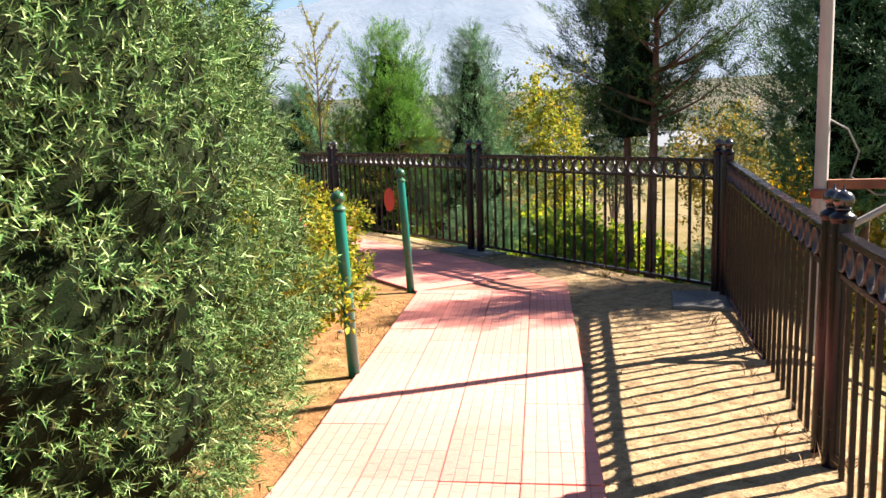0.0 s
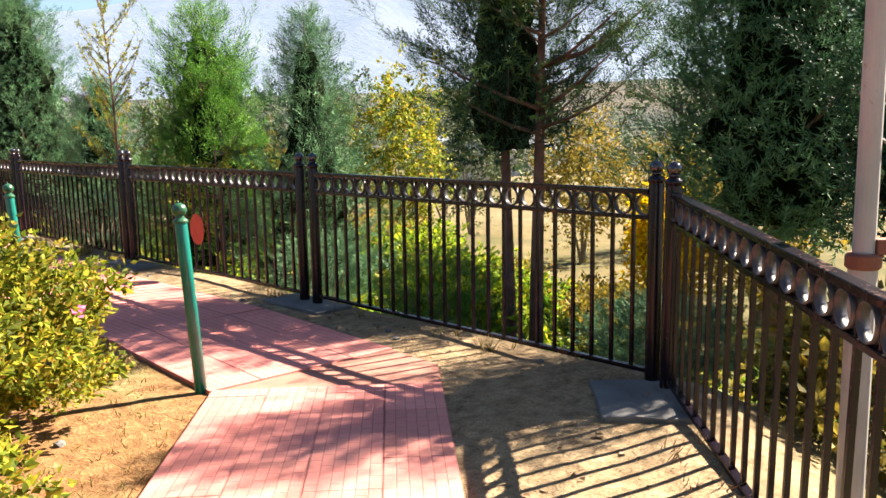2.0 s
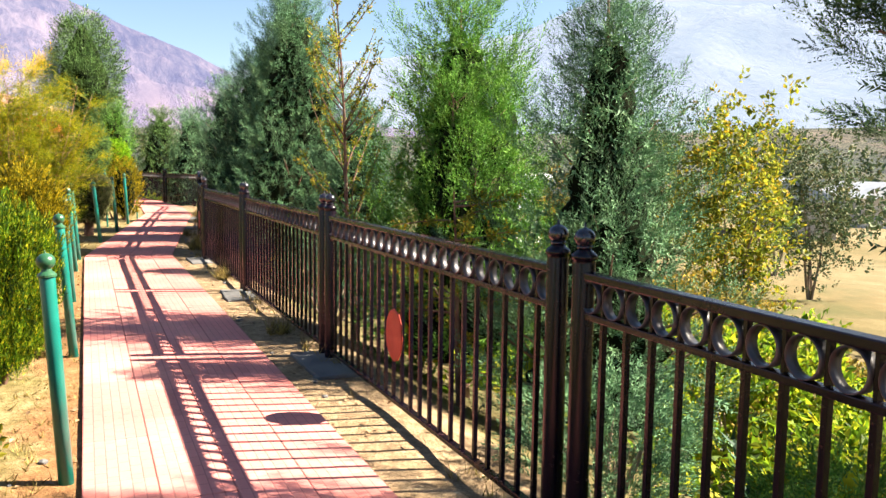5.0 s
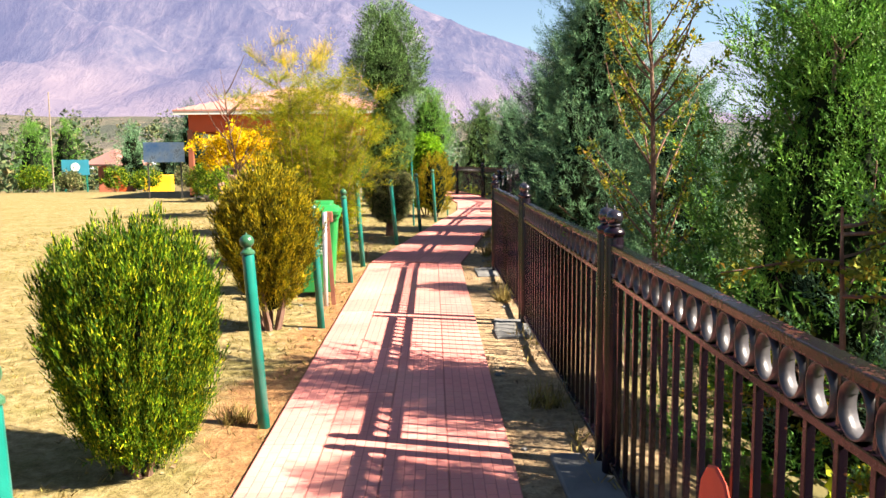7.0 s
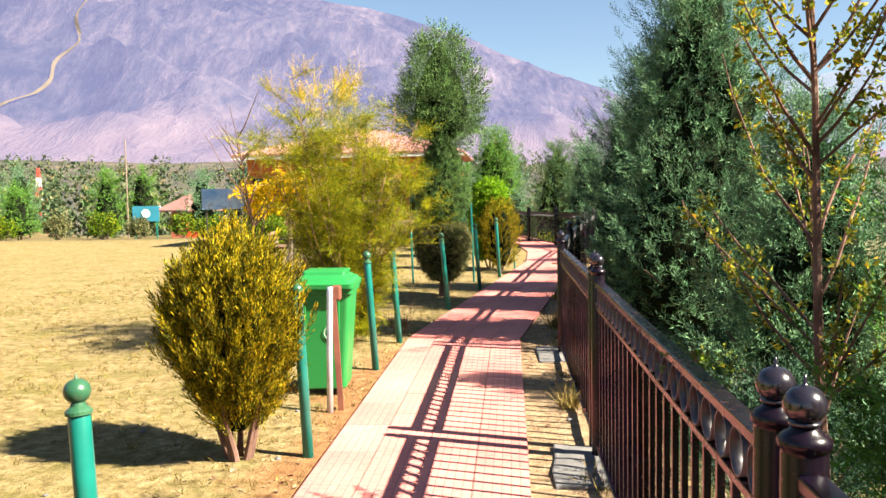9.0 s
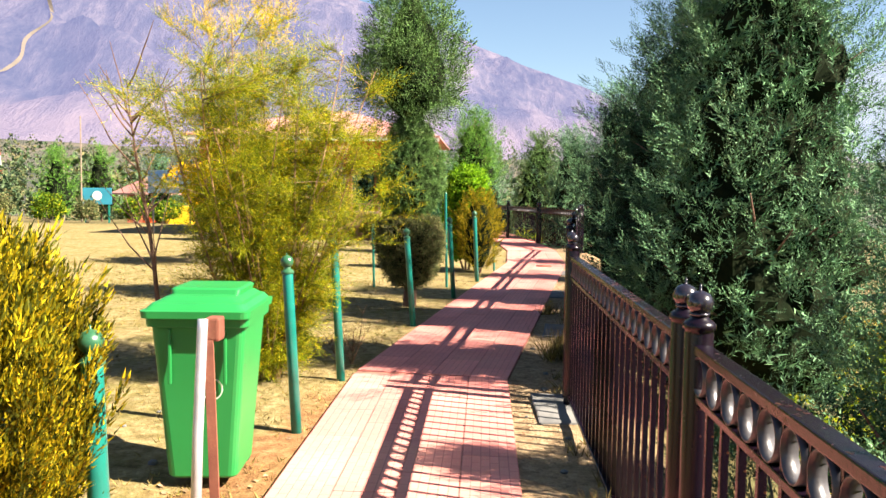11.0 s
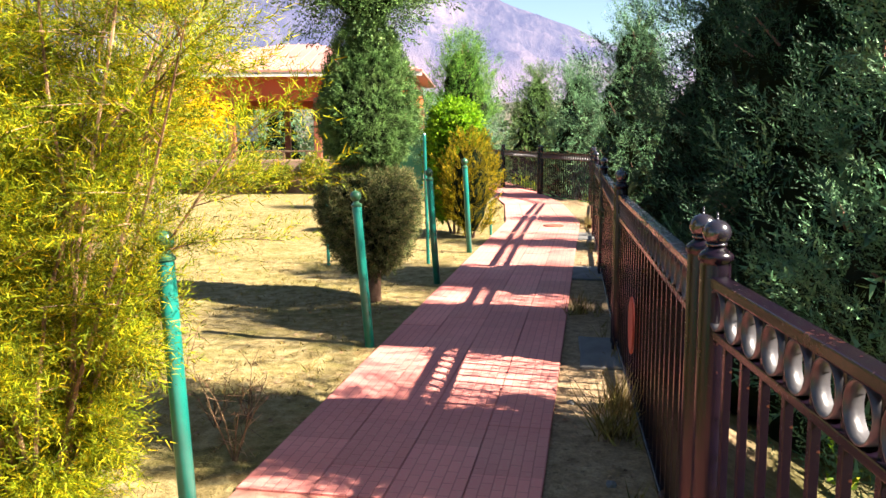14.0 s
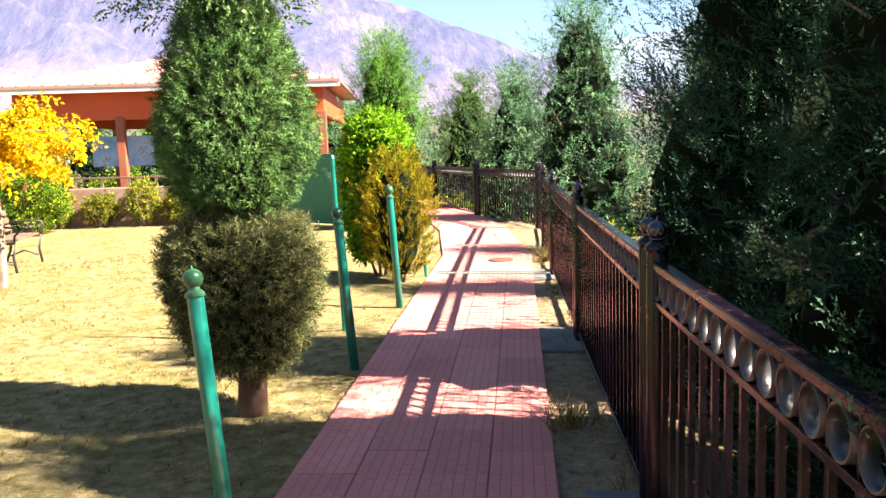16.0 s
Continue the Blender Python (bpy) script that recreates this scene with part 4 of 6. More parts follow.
# three-tier clipped topiary
rng = np.random.default_rng(23)
topi = thing("topiary_tree", pose(4.45, 23.3, 0), "tiered topiary conifer: clipped ball, egg and loose cone", "tree")
part("trunk", tube_bm([(0, 0, -0.1), (0.02, 0, 0.3), (0, 0.02, 1.2), (0.02, 0, 2.6), (0, 0, 4.1)], [0.10, 0.085, 0.07, 0.05, 0.01], 10), BARK, topi, "brown fibrous trunk", True)
shell(topi, [(0.12, 0.30), (0.27, 0.42), (0.38, 0.66), (0.415, 0.88), (0.39, 1.06), (0.30, 1.16), (0.10, 1.18)], CLIPPED, rng, 4800, 0.10, FINE_NEEDLES, 0.05, 0.4, part_name="lower_tier")
shell(topi, [(0.10, 1.2), (0.26, 1.30), (0.385, 1.48), (0.41, 1.65), (0.385, 1.85), (0.31, 2.12), (0.22, 2.36), (0.1, 2.5)], CYPRESS, rng, 6200, 0.088, FINE_NEEDLES, 0.10, 0.4, part_name="middle_tier")
shell(topi, [(0.15, 2.45), (0.42, 2.65), (0.56, 2.95), (0.50, 3.35), (0.34, 3.75), (0.15, 4.1), (0.02, 4.25)], CYPRESS, rng, 1300, 0.36, LIGHT_BOUGHS, 0.2, 0.9, part_name="top_tier", jag=0.2, tight=0.8)

# conifers beyond the fence
conifer(8.0, 6.96, 4.4, 1.35, 0.42, CYPRESS, "tall loose cypress with a forked reddish trunk on the slope", 31, 120, 125, 0.19, 0.9, 0.5, core=350, solid=0)
conifer(8.05, 7.42, 4.0, 0.85, 0.44, CYPRESS_DARK, "dark green cypress with a bare reddish trunk", 47, 70, 40, 0.20, 1.0, 0.5, core=350, solid=0.35)
conifer(10.5, 5.8, 4.6, 1.75, 0.34, CYPRESS_BLUE, "broad dark green conifer beyond the fence", 32, 150, 38, 0.29, 0.8, 0.5, core=1500, solid=0.4)
# Added mostly out of view, set where its shadow reaches the verge and path.
conifer(9.3, 3.9, 4.9, 1.1, 0.30, CYPRESS_DARK, "dark green conifer added off to the right to shade the path corner", 48, 90, 22, 0.32, 0.8, 0.5, core=700)
conifer(7.95, 10.4, 2.85, 1.15, 0.10, CYPRESS_BLUE, "slim pale blue-green cypress behind the fence", 33, 130, 34, 0.18, 1.2, 0.75, low=0.9, core=600, solid=0.4)
conifer(7.6, 12.15, 3.0, 1.3, 0.12, CYPRESS_BRIGHT, "bright green many-topped conifer behind the fence", 34, 100, 28, 0.22, 1.4, 0.55, twin=0.55, low=0.8, core=600, solid=0.4)
conifer(7.9, 16.2, 2.3, 1.0, 0.1, CYPRESS_BLUE, "pale blue-green young cypress behind the fence", 35, 110, 34, 0.2, 1.0, 0.6, low=0.8, core=700)
conifer(7.65, 19.05, 4.4, 1.45, 0.12, CYPRESS_BLUE, "large blue-green cypress leaning over the fence", 36, 170, 38, 0.21, 0.9, 0.6, core=1100)
conifer(8.1, 21.5, 4.3, 1.6, 0.05, CYPRESS_DARK, "dense dark green cypress shading the path", 37, 180, 30, 0.23, 0.8, 0.5, low=0.8, core=1400, solid=0.7)
conifer(8.1, 23.8, 4.0, 1.4, 0.05, CYPRESS_DARK, "dense dark green cypress shading the path", 38, 130, 32, 0.24, 0.8, 0.5, low=0.8, core=1200, solid=0.7)
conifer(8.9, 26.6, 3.4, 1.1, 0.06, CYPRESS, "green cypress behind the fence", 39, 110, 24, 0.25, 0.8, 0.6, low=0.8, leaves=LIGHT_BOUGHS, core=800)
conifer(9.8, 29.8, 3.2, 1.2, 0.06, CYPRESS_BLUE, "pale cypress behind the far fence", 40, 100, 24, 0.28, 0.8, 0.6, low=0.8, leaves=LIGHT_BOUGHS, core=700)
conifer(9.3, 36.0, 4.6, 2.1, 0.06, CYPRESS_BLUE, "tall pale cypress behind the far bend of the fence", 41, 130, 26, 0.3, 0.9, 0.6, low=0.9, leaves=LIGHT_BOUGHS, core=900)
conifer(8.4, 40.0, 3.6, 1.6, 0.06, CYPRESS_BLUE, "pale cypress at the far bend of the fence", 42, 80, 18, 0.34, 0.9, 0.6, low=0.9, leaves=LIGHT_BOUGHS, core=700)
conifer(7.6, 45.0, 3.8, 1.8, 0.06, CYPRESS, "cypress at the end of the path", 43, 80, 20, 0.36, 0.9, 0.6, low=0.9, leaves=LIGHT_BOUGHS, core=700)
conifer(5.4, 49.0, 3.6, 1.8, 0.06, CYPRESS_BLUE, "cypress at the end of the path", 44, 80, 20, 0.36, 0.9, 0.6, low=0.9, leaves=LIGHT_BOUGHS, core=700)
conifer(5.2, 32.5, 3.45, 0.80, 0.52, CYPRESS_BRIGHT, "light green conifer on a bare stem beside the lawn", 45, 110, 28, 0.19, 1.5, 0.4, z=0.0, leaves=LIGHT_BOUGHS)
conifer(4.75, 35.2, 2.3, 0.85, 0.3, CYPRESS_BLUE, "rounded grey-green conifer beside the lawn", 46, 70, 24, 0.24, 0.8, 0.4, z=0.0, leaves=LIGHT_BOUGHS)


def foliage(t, pos, dirs, size, templates, material, rng, name="crown", label=""):
    pick = rng.integers(0, len(templates), len(pos))
    tris = np.concatenate([sprays(tm, pos[pick == j], dirs[pick == j], size[pick == j], rng) for j, tm in enumerate(templates)])
    return tri_mesh(name, tris, material, t, label)


def wisp(count, rng):
    """A long drooping twig of hair-fine green: a chain of slim blades."""
    tris = []
    for i in range(count):
        z = i / count
        az = i * 2.399
        d = np.array([math.cos(az) * 0.8, math.sin(az) * 0.8, 1.0])
        d = d / np.linalg.norm(d)
        s = unit(np.cross(d, rng.normal(size=3)))
        b = np.array([0.10 * z * z, 0, z * 0.9])
        tris.append([b - s * 0.0095, b + s * 0.0095, b + d * 0.17 * rng.uniform(0.6, 1.3)])
    return np.array(tris)


WISPS = [wisp(13, np.random.default_rng(s)) for s in (51, 52, 53)]


def tamarisk(x, y, height, radius, seed):
    rng = np.random.default_rng(seed)
    t = thing("tamarisk_shrub", pose(x, y, 0), "tall feathery yellow-green tamarisk shrub turning gold", "shrub")
    wood, pos, dirs = bmesh.new(), [], []
    for i in range(40):
        az = i * 2.399
        lean = rng.uniform(0.10, 0.58) * (0.35 + 0.65 * rng.random())
        lp = limb_points(rng, (0.10 * math.cos(az), 0.10 * math.sin(az), -0.05), (math.cos(az) * lean, math.sin(az) * lean, 1.0), height * rng.uniform(0.5, 0.86) * (1.08 - 0.45 * lean), 0.15, 7)
        tube_bm(lp, [0.009 * (1 - 0.12 * j) + 0.002 for j in range(8)], 5, wood)
        for k in range(20):
            a = rng.uniform(0.06, 1.0) * 6.99
            j, f = int(a), a - int(a)
            p = lp[j] + (lp[j + 1] - lp[j]) * f
            az2 = rng.uniform(0, 6.283)
            out = np.array([math.cos(az2), math.sin(az2), rng.uniform(0.0, 0.9)])
            ln = rng.uniform(0.2, 0.66) * radius * (0.32 + 0.95 * a / 7)
            sp = limb_points(rng, p, out, ln, -0.25, 3)
            tube_bm(sp, [0.003, 0.0025, 0.002, 0.0015], 3, wood)
            n = 48
            b = rng.uniform(0.1, 1.0, n) * 2.99
            jj = b.astype(int)
            q = sp[jj] + (sp[jj + 1] - sp[jj]) * (b - jj)[:, None]
            d = unit(sp[jj + 1] - sp[jj]) * 0.8 + rng.normal(size=(n, 3)) * 0.45 + np.array([0, 0, 0.15])
            pos.append(q)
            dirs.append(d)
    part("stem", wood, TWIG, t, "thin tawny stems")
    pos, dirs = np.concatenate(pos), np.concatenate(dirs)
    foliage(t, pos, dirs, rng.uniform(0.10, 0.26, len(pos)), WISPS, TAMARISK, rng)
    top = pos[pos[:, 2] > height * 0.74]
    foliage(t, top + rng.normal(0, 0.04, top.shape), np.tile([0, 0, 1.0], (len(top), 1)) + rng.normal(0, 0.4, top.shape), rng.uniform(0.12, 0.24, len(top)), WISPS, GOLD, rng, "plume", "orange-gold flowering tip")
    return t


def leafy_bush(name, x, y, rx, ry, height, material, label, seed, count=2600, leaf=0.12, z=None, low=0.05, category="bush", stalks=9, group=""):
    """Arching stems with oval leaves filling a loose dome."""
    rng = np.random.default_rng(seed)
    z0 = float(ground_z(x, y)) if z is None else z
    t = thing(name, pose(x, y, z0), label, category, group)
    part("stem", stems(rng, stalks, height * 0.9, 0.5, 0.012 + 0.006 * height, bend=0.05), BARK_GREY, t)
    az, u = rng.uniform(0, 6.283, count), rng.random(count)
    el = np.arcsin(rng.uniform(-0.95, 1, count))
    k = rng.uniform(0.45, 1.0, count) ** 0.5 * (1 + 0.18 * np.sin(az * 3 + el * 5 + seed) + 0.12 * np.sin(az * 7 - el * 9))
    pos = np.stack([rx * k * np.cos(az) * np.cos(el), ry * k * np.sin(az) * np.cos(el), height * (0.52 + 0.48 * np.sin(el) * np.minimum(k, 1.08))], 1)
    pos[:, 2] = np.maximum(pos[:, 2], 0.03)
    dirs = np.stack([np.cos(az), np.sin(az), 0.3 + u], 1) + rng.normal(0, 0.5, (count, 3))
    foliage(t, pos, dirs, leaf * rng.uniform(0.6, 1.3, count), PLUMES if material in (CYPRESS, CYPRESS_BLUE, CYPRESS_DARK, CYPRESS_BRIGHT) else LEAFLETS, material, rng)
    return t


tamarisk(3.66, 18.95, 3.6, 0.80, 61)

# rose bushes by the first post
rose1 = leafy_bush("rose_bush", 2.15, 5.25, 0.72, 0.78, 1.12, ROSE, "yellowing rose bush with a few pink blooms", 62, 2600, 0.095, group="rose bushes")
rose2 = leafy_bush("rose_bush", 3.15, 6.65, 0.62, 0.72, 0.98, ROSE, "yellowing rose bush with a few pink blooms", 63, 2100, 0.095, group="rose bushes")
PETALS = [leaf_spray(9, 0.7, np.random.default_rng(s), 1.3) for s in (14, 15)]
for bush, spots in ((rose1, [(0.15, -0.45, 1.0), (0.4, -0.3, 0.86), (-0.1, -0.6, 0.8)]), (rose2, [(0.35, -0.5, 0.62), (0.55, 0.1, 0.5)])):
    rng = np.random.default_rng(len(spots))
    for s in spots:
        foliage(bush, np.array([s]), np.array([[0.2, -0.4, 1.0]]), np.array([0.05]), PETALS, PETAL, rng, "bloom", "pink rose bloom")
leafy_bush("rose_bush", 3.55, 9.0, 0.42, 0.5, 0.62, ROSE, "low leafy rose bush at the lawn edge", 64, 900, 0.09, group="rose bushes")

# slender yellow-leaved tree and low shrubs just outside the fence


def slender_tree(x, y, height, seed, label, limbs=26, leaf=0.10, material=YELLOWING, reach=0.55, per=10, flat=0.9):
    rng = np.random.default_rng(seed)
    z0 = float(ground_z(x, y))
    t = thing("young_tree", pose(x, y, z0), label, "tree")
    wood = bmesh.new()
    h = height - z0
    trunk = np.array([((-0.085 * k + 0.045 * math.sin(0.9 * k + seed)) * h / 9, (-0.10 * k + 0.045 * math.cos(0.7 * k + seed)) * h / 9, -0.05 + h * k / 9) for k in range(10)])
    tube_bm(trunk, [0.024 * (1 - 0.1 * j) + 0.003 for j in range(10)], 7, wood)
    pos, dirs = [], []
    for i in range(limbs):
        a = rng.uniform(0.3, 1.0) * 8.9
        j, f = int(a), a - int(a)
        p = trunk[j] + (trunk[j + 1] - trunk[j]) * f
        az = i * 2.399
        lp = limb_points(rng, p, (math.cos(az), math.sin(az), flat), reach * rng.uniform(0.5, 1.2) * (1.2 - 0.06 * a), 0.5 * flat, 5)
        tube_bm(lp, [0.009 * (1 - 0.15 * k) for k in range(6)], 4, wood)
        b = rng.uniform(0.15, 1.0, per) * 4.99
        jj = b.astype(int)
        pos.append(lp[jj] + (lp[jj + 1] - lp[jj]) * (b - jj)[:, None])
        dirs.append(unit(lp[jj + 1] - lp[jj]) + rng.normal(size=(per, 3)) * 0.6)
    part("trunk", wood, BARK, t, "thin brown trunk and twigs")
    pos, dirs = np.concatenate(pos), np.concatenate(dirs)
    foliage(t, pos, dirs, leaf * rng.uniform(0.6, 1.2, len(pos)), LEAFLETS, material, rng)
    return t


slender_tree(6.88, 13.12, 3.15, 65, "slender young tree with sparse yellowing leaves", 36, 0.07, YELLOWING, 0.95, 17)
slender_tree(7.05, 10.95, 1.35, 66, "small tree with tiers of yellow-green leaves", 16, 0.085, YELLOWING, 0.8, 16, 0.12)
slender_tree(2.6, 19.5, 2.5, 67, "leafless grey sapling on the lawn", 26, 0.02, TWIG, 0.9, 1)
for i, (x, y, rx, h, m, lab) in enumerate([
        (8.3, 8.3, 0.6, 0.95, SHRUB, "bright yellow-green shrub on the slope"), (8.6, 6.0, 0.8, 0.95, CYPRESS, "feathery green juniper shrub on the slope"),
        (7.1, 5.2, 0.5, 0.6, CYPRESS_BLUE, "feathery grey-green juniper shrub on the slope"), (9.4, 8.9, 0.9, 1.3, SHRUB, "bright yellow-green shrub on the slope"),
        (6.9, 8.8, 0.5, 0.7, CYPRESS_BLUE, "grey-green low shrub behind the fence"), (7.0, 7.4, 0.5, 0.75, CYPRESS_BRIGHT, "dark green low shrub behind the fence"),
        (7.3, 3.6, 0.9, 1.0, AUTUMN, "orange-gold shrub beyond the fence"), (8.8, 3.2, 1.0, 1.4, AUTUMN, "orange-gold shrub beyond the fence"), (6.2, 1.6, 0.9, 1.0, AUTUMN, "orange-gold shrub beyond the fence"),
        (6.95, 14.2, 0.6, 0.95, CYPRESS_DARK, "dark low shrub behind the fence"), (7.1, 16.6, 0.7, 0.9, CYPRESS_DARK, "dark low shrub behind the fence"),
        (10.6, 11.5, 1.2, 1.7, SHRUB, "yellow-green bush on the valley slope"), (12.0, 9.0, 1.2, 1.0, AUTUMN, "tawny bush on the valley slope"), (13.5, 13.0, 1.5, 1.3, AUTUMN, "tawny bush on the valley slope"),
        (11.5, 15.5, 1.3, 1.8, SHRUB, "yellow-green bush on the valley slope"), (14.5, 17.5, 1.8, 2.2, AUTUMN, "tawny bush on the valley slope"), (9.6, 14.4, 1.0, 1.4, SHRUB, "yellow-green bush on the valley slope")]):
    leafy_bush("shrub", x, y, rx, rx * 0.9, h, m, lab, 80 + i, int(650 + 260 * rx), 0.14 + 0.05 * rx, category="shrub", group="shrubs beyond the fence")

# valley trees
for i, (x, y, rx, top, m) in enumerate([(20, 22, 1.5, 3.4, YELLOWING), (24, 30, 1.6, 3.6, FAR_LEAF), (18, 33, 1.5, 2.6, FAR_LEAF), (27, 16, 1.8, 0.9, AUTUMN), (22, 11, 1.6, 0.5, AUTUMN), (30, 22, 2.0, 1.8, AUTUMN), (34, 32, 2.0, 3.2, FAR_LEAF), (17, 25, 1.4, 1.2, AUTUMN), (26, 6, 1.8, 0.6, AUTUMN), (20.5, 12.7, 0.9, -0.1, GOLD), (38, 20, 2.4, 2.4, FAR_LEAF), (40, 40, 2.4, 4.0, FAR_LEAF)]):
    z0 = float(ground_z(x, y))
    rng = np.random.default_rng(120 + i)
    t = thing("valley_tree", pose(x, y, z0), "small autumn tree on the valley floor", "tree", "trees in the valley")
    h = top - z0
    part("trunk", stems(rng, 4, h * 0.7, 0.18, 0.08), BARK_GREY, t)
    n = 900
    az, el = rng.uniform(0, 6.283, n), np.arcsin(rng.uniform(-1, 1, n))
    k = rng.uniform(0.3, 1.0, n) ** 0.5 * (1 + 0.25 * np.sin(az * 3 + el * 4 + i) + 0.15 * np.sin(az * 5 - el * 7))
    pos = np.stack([rx * k * np.cos(az) * np.cos(el), rx * k * np.sin(az) * np.cos(el), h * 0.56 + h * 0.44 * k * np.sin(el)], 1)
    foliage(t, pos, rng.normal(size=(n, 3)) + np.array([0, 0, 0.6]), 0.36 * rng.uniform(0.6, 1.3, n), LEAFLETS, m, rng)

# golden weeping tree on the lawn, with a bush and a bench near it
rng = np.random.default_rng(71)
gold = thing("golden_tree", pose(0.32, 28.9, 0), "small weeping tree with brilliant golden-yellow leaves", "tree")
wood = tube_bm([(0, 0, -0.1), (0.02, 0.01, 0.8), (0, 0, 1.6), (-0.03, 0, 2.05)], [0.06, 0.05, 0.045, 0.03], 9)
pos, dirs = [], []
for i in range(46):
    az = i * 2.399
    lp = limb_points(rng, (0, 0, 1.62 + 0.4 * rng.random()), (math.cos(az), math.sin(az), 0.9 * rng.random() + 0.1), 1.25 * rng.uniform(0.6, 1.1), -0.9, 5)
    tube_bm(lp, [0.014 * (1 - 0.16 * j) for j in range(6)], 5, wood)
    b = rng.uniform(0.2, 1.0, 40) * 4.99
    jj = b.astype(int)
    pos.append(lp[jj] + (lp[jj + 1] - lp[jj]) * (b - jj)[:, None] + rng.normal(0, 0.06, (40, 3)))
    dirs.append(rng.normal(size=(40, 3)) * 0.5 + np.array([0, 0, -0.7]))
part("trunk", wood, BARK_GREY, gold, "pale grey stem")
foliage(gold, np.concatenate(pos), np.concatenate(dirs), 0.15 * rng.uniform(0.7, 1.3, 46 * 40), LEAFLETS, GOLD, rng)


def bench():
    t = thing("park_bench", pose(-0.42, 30.75, 0, 0, 0, 98), "park bench with dark slats and scrolled iron ends", "bench")
    for s in (-0.62, 0.62):
        b = tube_bm([(s, -0.25, 0), (s, -0.22, 0.22), (s, -0.26, 0.42), (s, 0.16, 0.42), (s, 0.26, 0.82)], 0.02, 8)
        tube_bm([(s, 0.28, 0), (s, 0.2, 0.2), (s, 0.16, 0.42)], 0.02, 8, b)
        tube_bm([(s, 0.2, 0.64), (s, -0.1, 0.66), (s, -0.28, 0.64), (s, -0.31, 0.57), (s, -0.26, 0.53), (s, -0.24, 0.42)], 0.017, 8, b)
        tube_bm([(s, -0.2, 0.12), (s, 0.0, 0.2), (s, 0.2, 0.12)], 0.014, 8, b)
        part("end_frame", b, BENCH_IRON, t, "scrolled black iron end frame", True)
    for k in range(4):
        part("seat_slat", box_bm(1.3, 0.085, 0.028, (0, -0.2 + 0.105 * k, 0.455), 0.006), BENCH_WOOD, t)
    for k in range(3):
        part("back_slat", box_bm(1.3, 0.026, 0.085, (0, 0.175 + 0.03 * k, 0.56 + 0.115 * k), 0.006, Matrix.Rotation(-0.25, 4, "X")), BENCH_WOOD, t)
    return t


bench()
leafy_bush("round_bush", -2.6, 36.6, 0.65, 0.6, 1.35, THUJA, "rounded green bush by the golden tree", 72, 1700, 0.12, z=0.0)

# ---- wheeled bin on its bracket ----


def loft(sections, bm=None):
    """Closed skin through rounded rectangles: (z, cx, cy, half x, half y, corner)."""
    b = bm or bmesh.new()
    rows = []
    for z, cx, cy, hx, hy, c in sections:
        row = []
        for qx, qy, a0 in ((1, 1, 0), (-1, 1, 90), (-1, -1, 180), (1, -1, 270)):
            for k in range(5):
                a = radians(a0 + 22.5 * k)
                row.append(b.verts.new((cx + qx * (hx - c) + c * math.cos(a), cy + qy * (hy - c) + c * math.sin(a), z)))
        rows.append(row)
    for a, c in zip(rows, rows[1:]):
        n = len(a)
        for k in range(n):
            b.faces.new((a[k], a[(k + 1) % n], c[(k + 1) % n], c[k]))
    b.faces.new(rows[0][::-1])
    b.faces.new(rows[-1])
    return b


def wheeled_bin():
    t = thing("wheeled_bin", pose(3.99, 16.62, 0.0, 0, 0, 184) @ Matrix.Diagonal((0.9, 0.9, 0.94, 1)), "green plastic wheeled bin with a closed lid, hung on a bracket", "bin")
    body = loft([(0.045, 0, 0, 0.185, 0.215, 0.05), (0.06, 0, 0, 0.20, 0.23, 0.05), (0.5, 0, 0, 0.232, 0.265, 0.045), (0.90, 0, 0, 0.262, 0.30, 0.04), (0.905, 0, 0, 0.285, 0.325, 0.04), (0.955, 0, 0, 0.29, 0.33, 0.04)])
    part("body", body, BIN_GREEN, t)
    for s in (-0.155, 0.155):
        part("front_rib", box_bm(0.02, 0.018, 0.30, (s, 0.300, 0.74), 0.006), BIN_GREEN, t)
    lid = loft([(0.957, 0, 0.01, 0.302, 0.362, 0.045), (0.995, 0, 0.01, 0.306, 0.366, 0.045), (1.000, 0, 0.01, 0.285, 0.345, 0.045), (1.028, 0, 0.0, 0.262, 0.315, 0.045), (1.034, 0, 0.0, 0.240, 0.292, 0.045), (1.052, 0, -0.02, 0.212, 0.262, 0.05), (1.060, 0, -0.02, 0.19, 0.24, 0.05)])
    lid = part("lid", lid, BIN_GREEN, t)
    part("raised_panel", loft([(1.058, 0, -0.06, 0.20, 0.19, 0.03), (1.084, 0, -0.075, 0.205, 0.195, 0.03), (1.094, 0, -0.075, 0.19, 0.18, 0.03)]), BIN_GREEN, lid)
    part("hinge", tube_bm([(-0.2, -0.37, 0.965), (0.2, -0.37, 0.965)], 0.018, 10), BIN_GREEN, t)
    for s in (-0.15, 0.15):
        w = part("wheel", lathe_bm([(0.05, -0.022), (0.092, -0.022), (0.10, -0.012), (0.10, 0.012), (0.092, 0.022), (0.05, 0.022)], 20), BENCH_IRON, t, "black rubber wheel")
        w.matrix_local = pose(s, -0.24, 0.10, 0, 90, 0)
    mark = part("printed_mark", hoop_bm(0.062, 0.055, 0.002, 26), WHITE_LINE, t, "pale round printed emblem")
    mark.matrix_local = pose(-0.075, 0.279, 0.56, -4, 0, 0)
    for k, w in ((-0.018, 0.05), (-0.033, 0.035), (0.016, 0.03)):
        part("printed_bar", box_bm(w, 0.003, 0.008, (-0.075, 0.280, 0.56 + k)), WHITE_LINE, t)
    return t


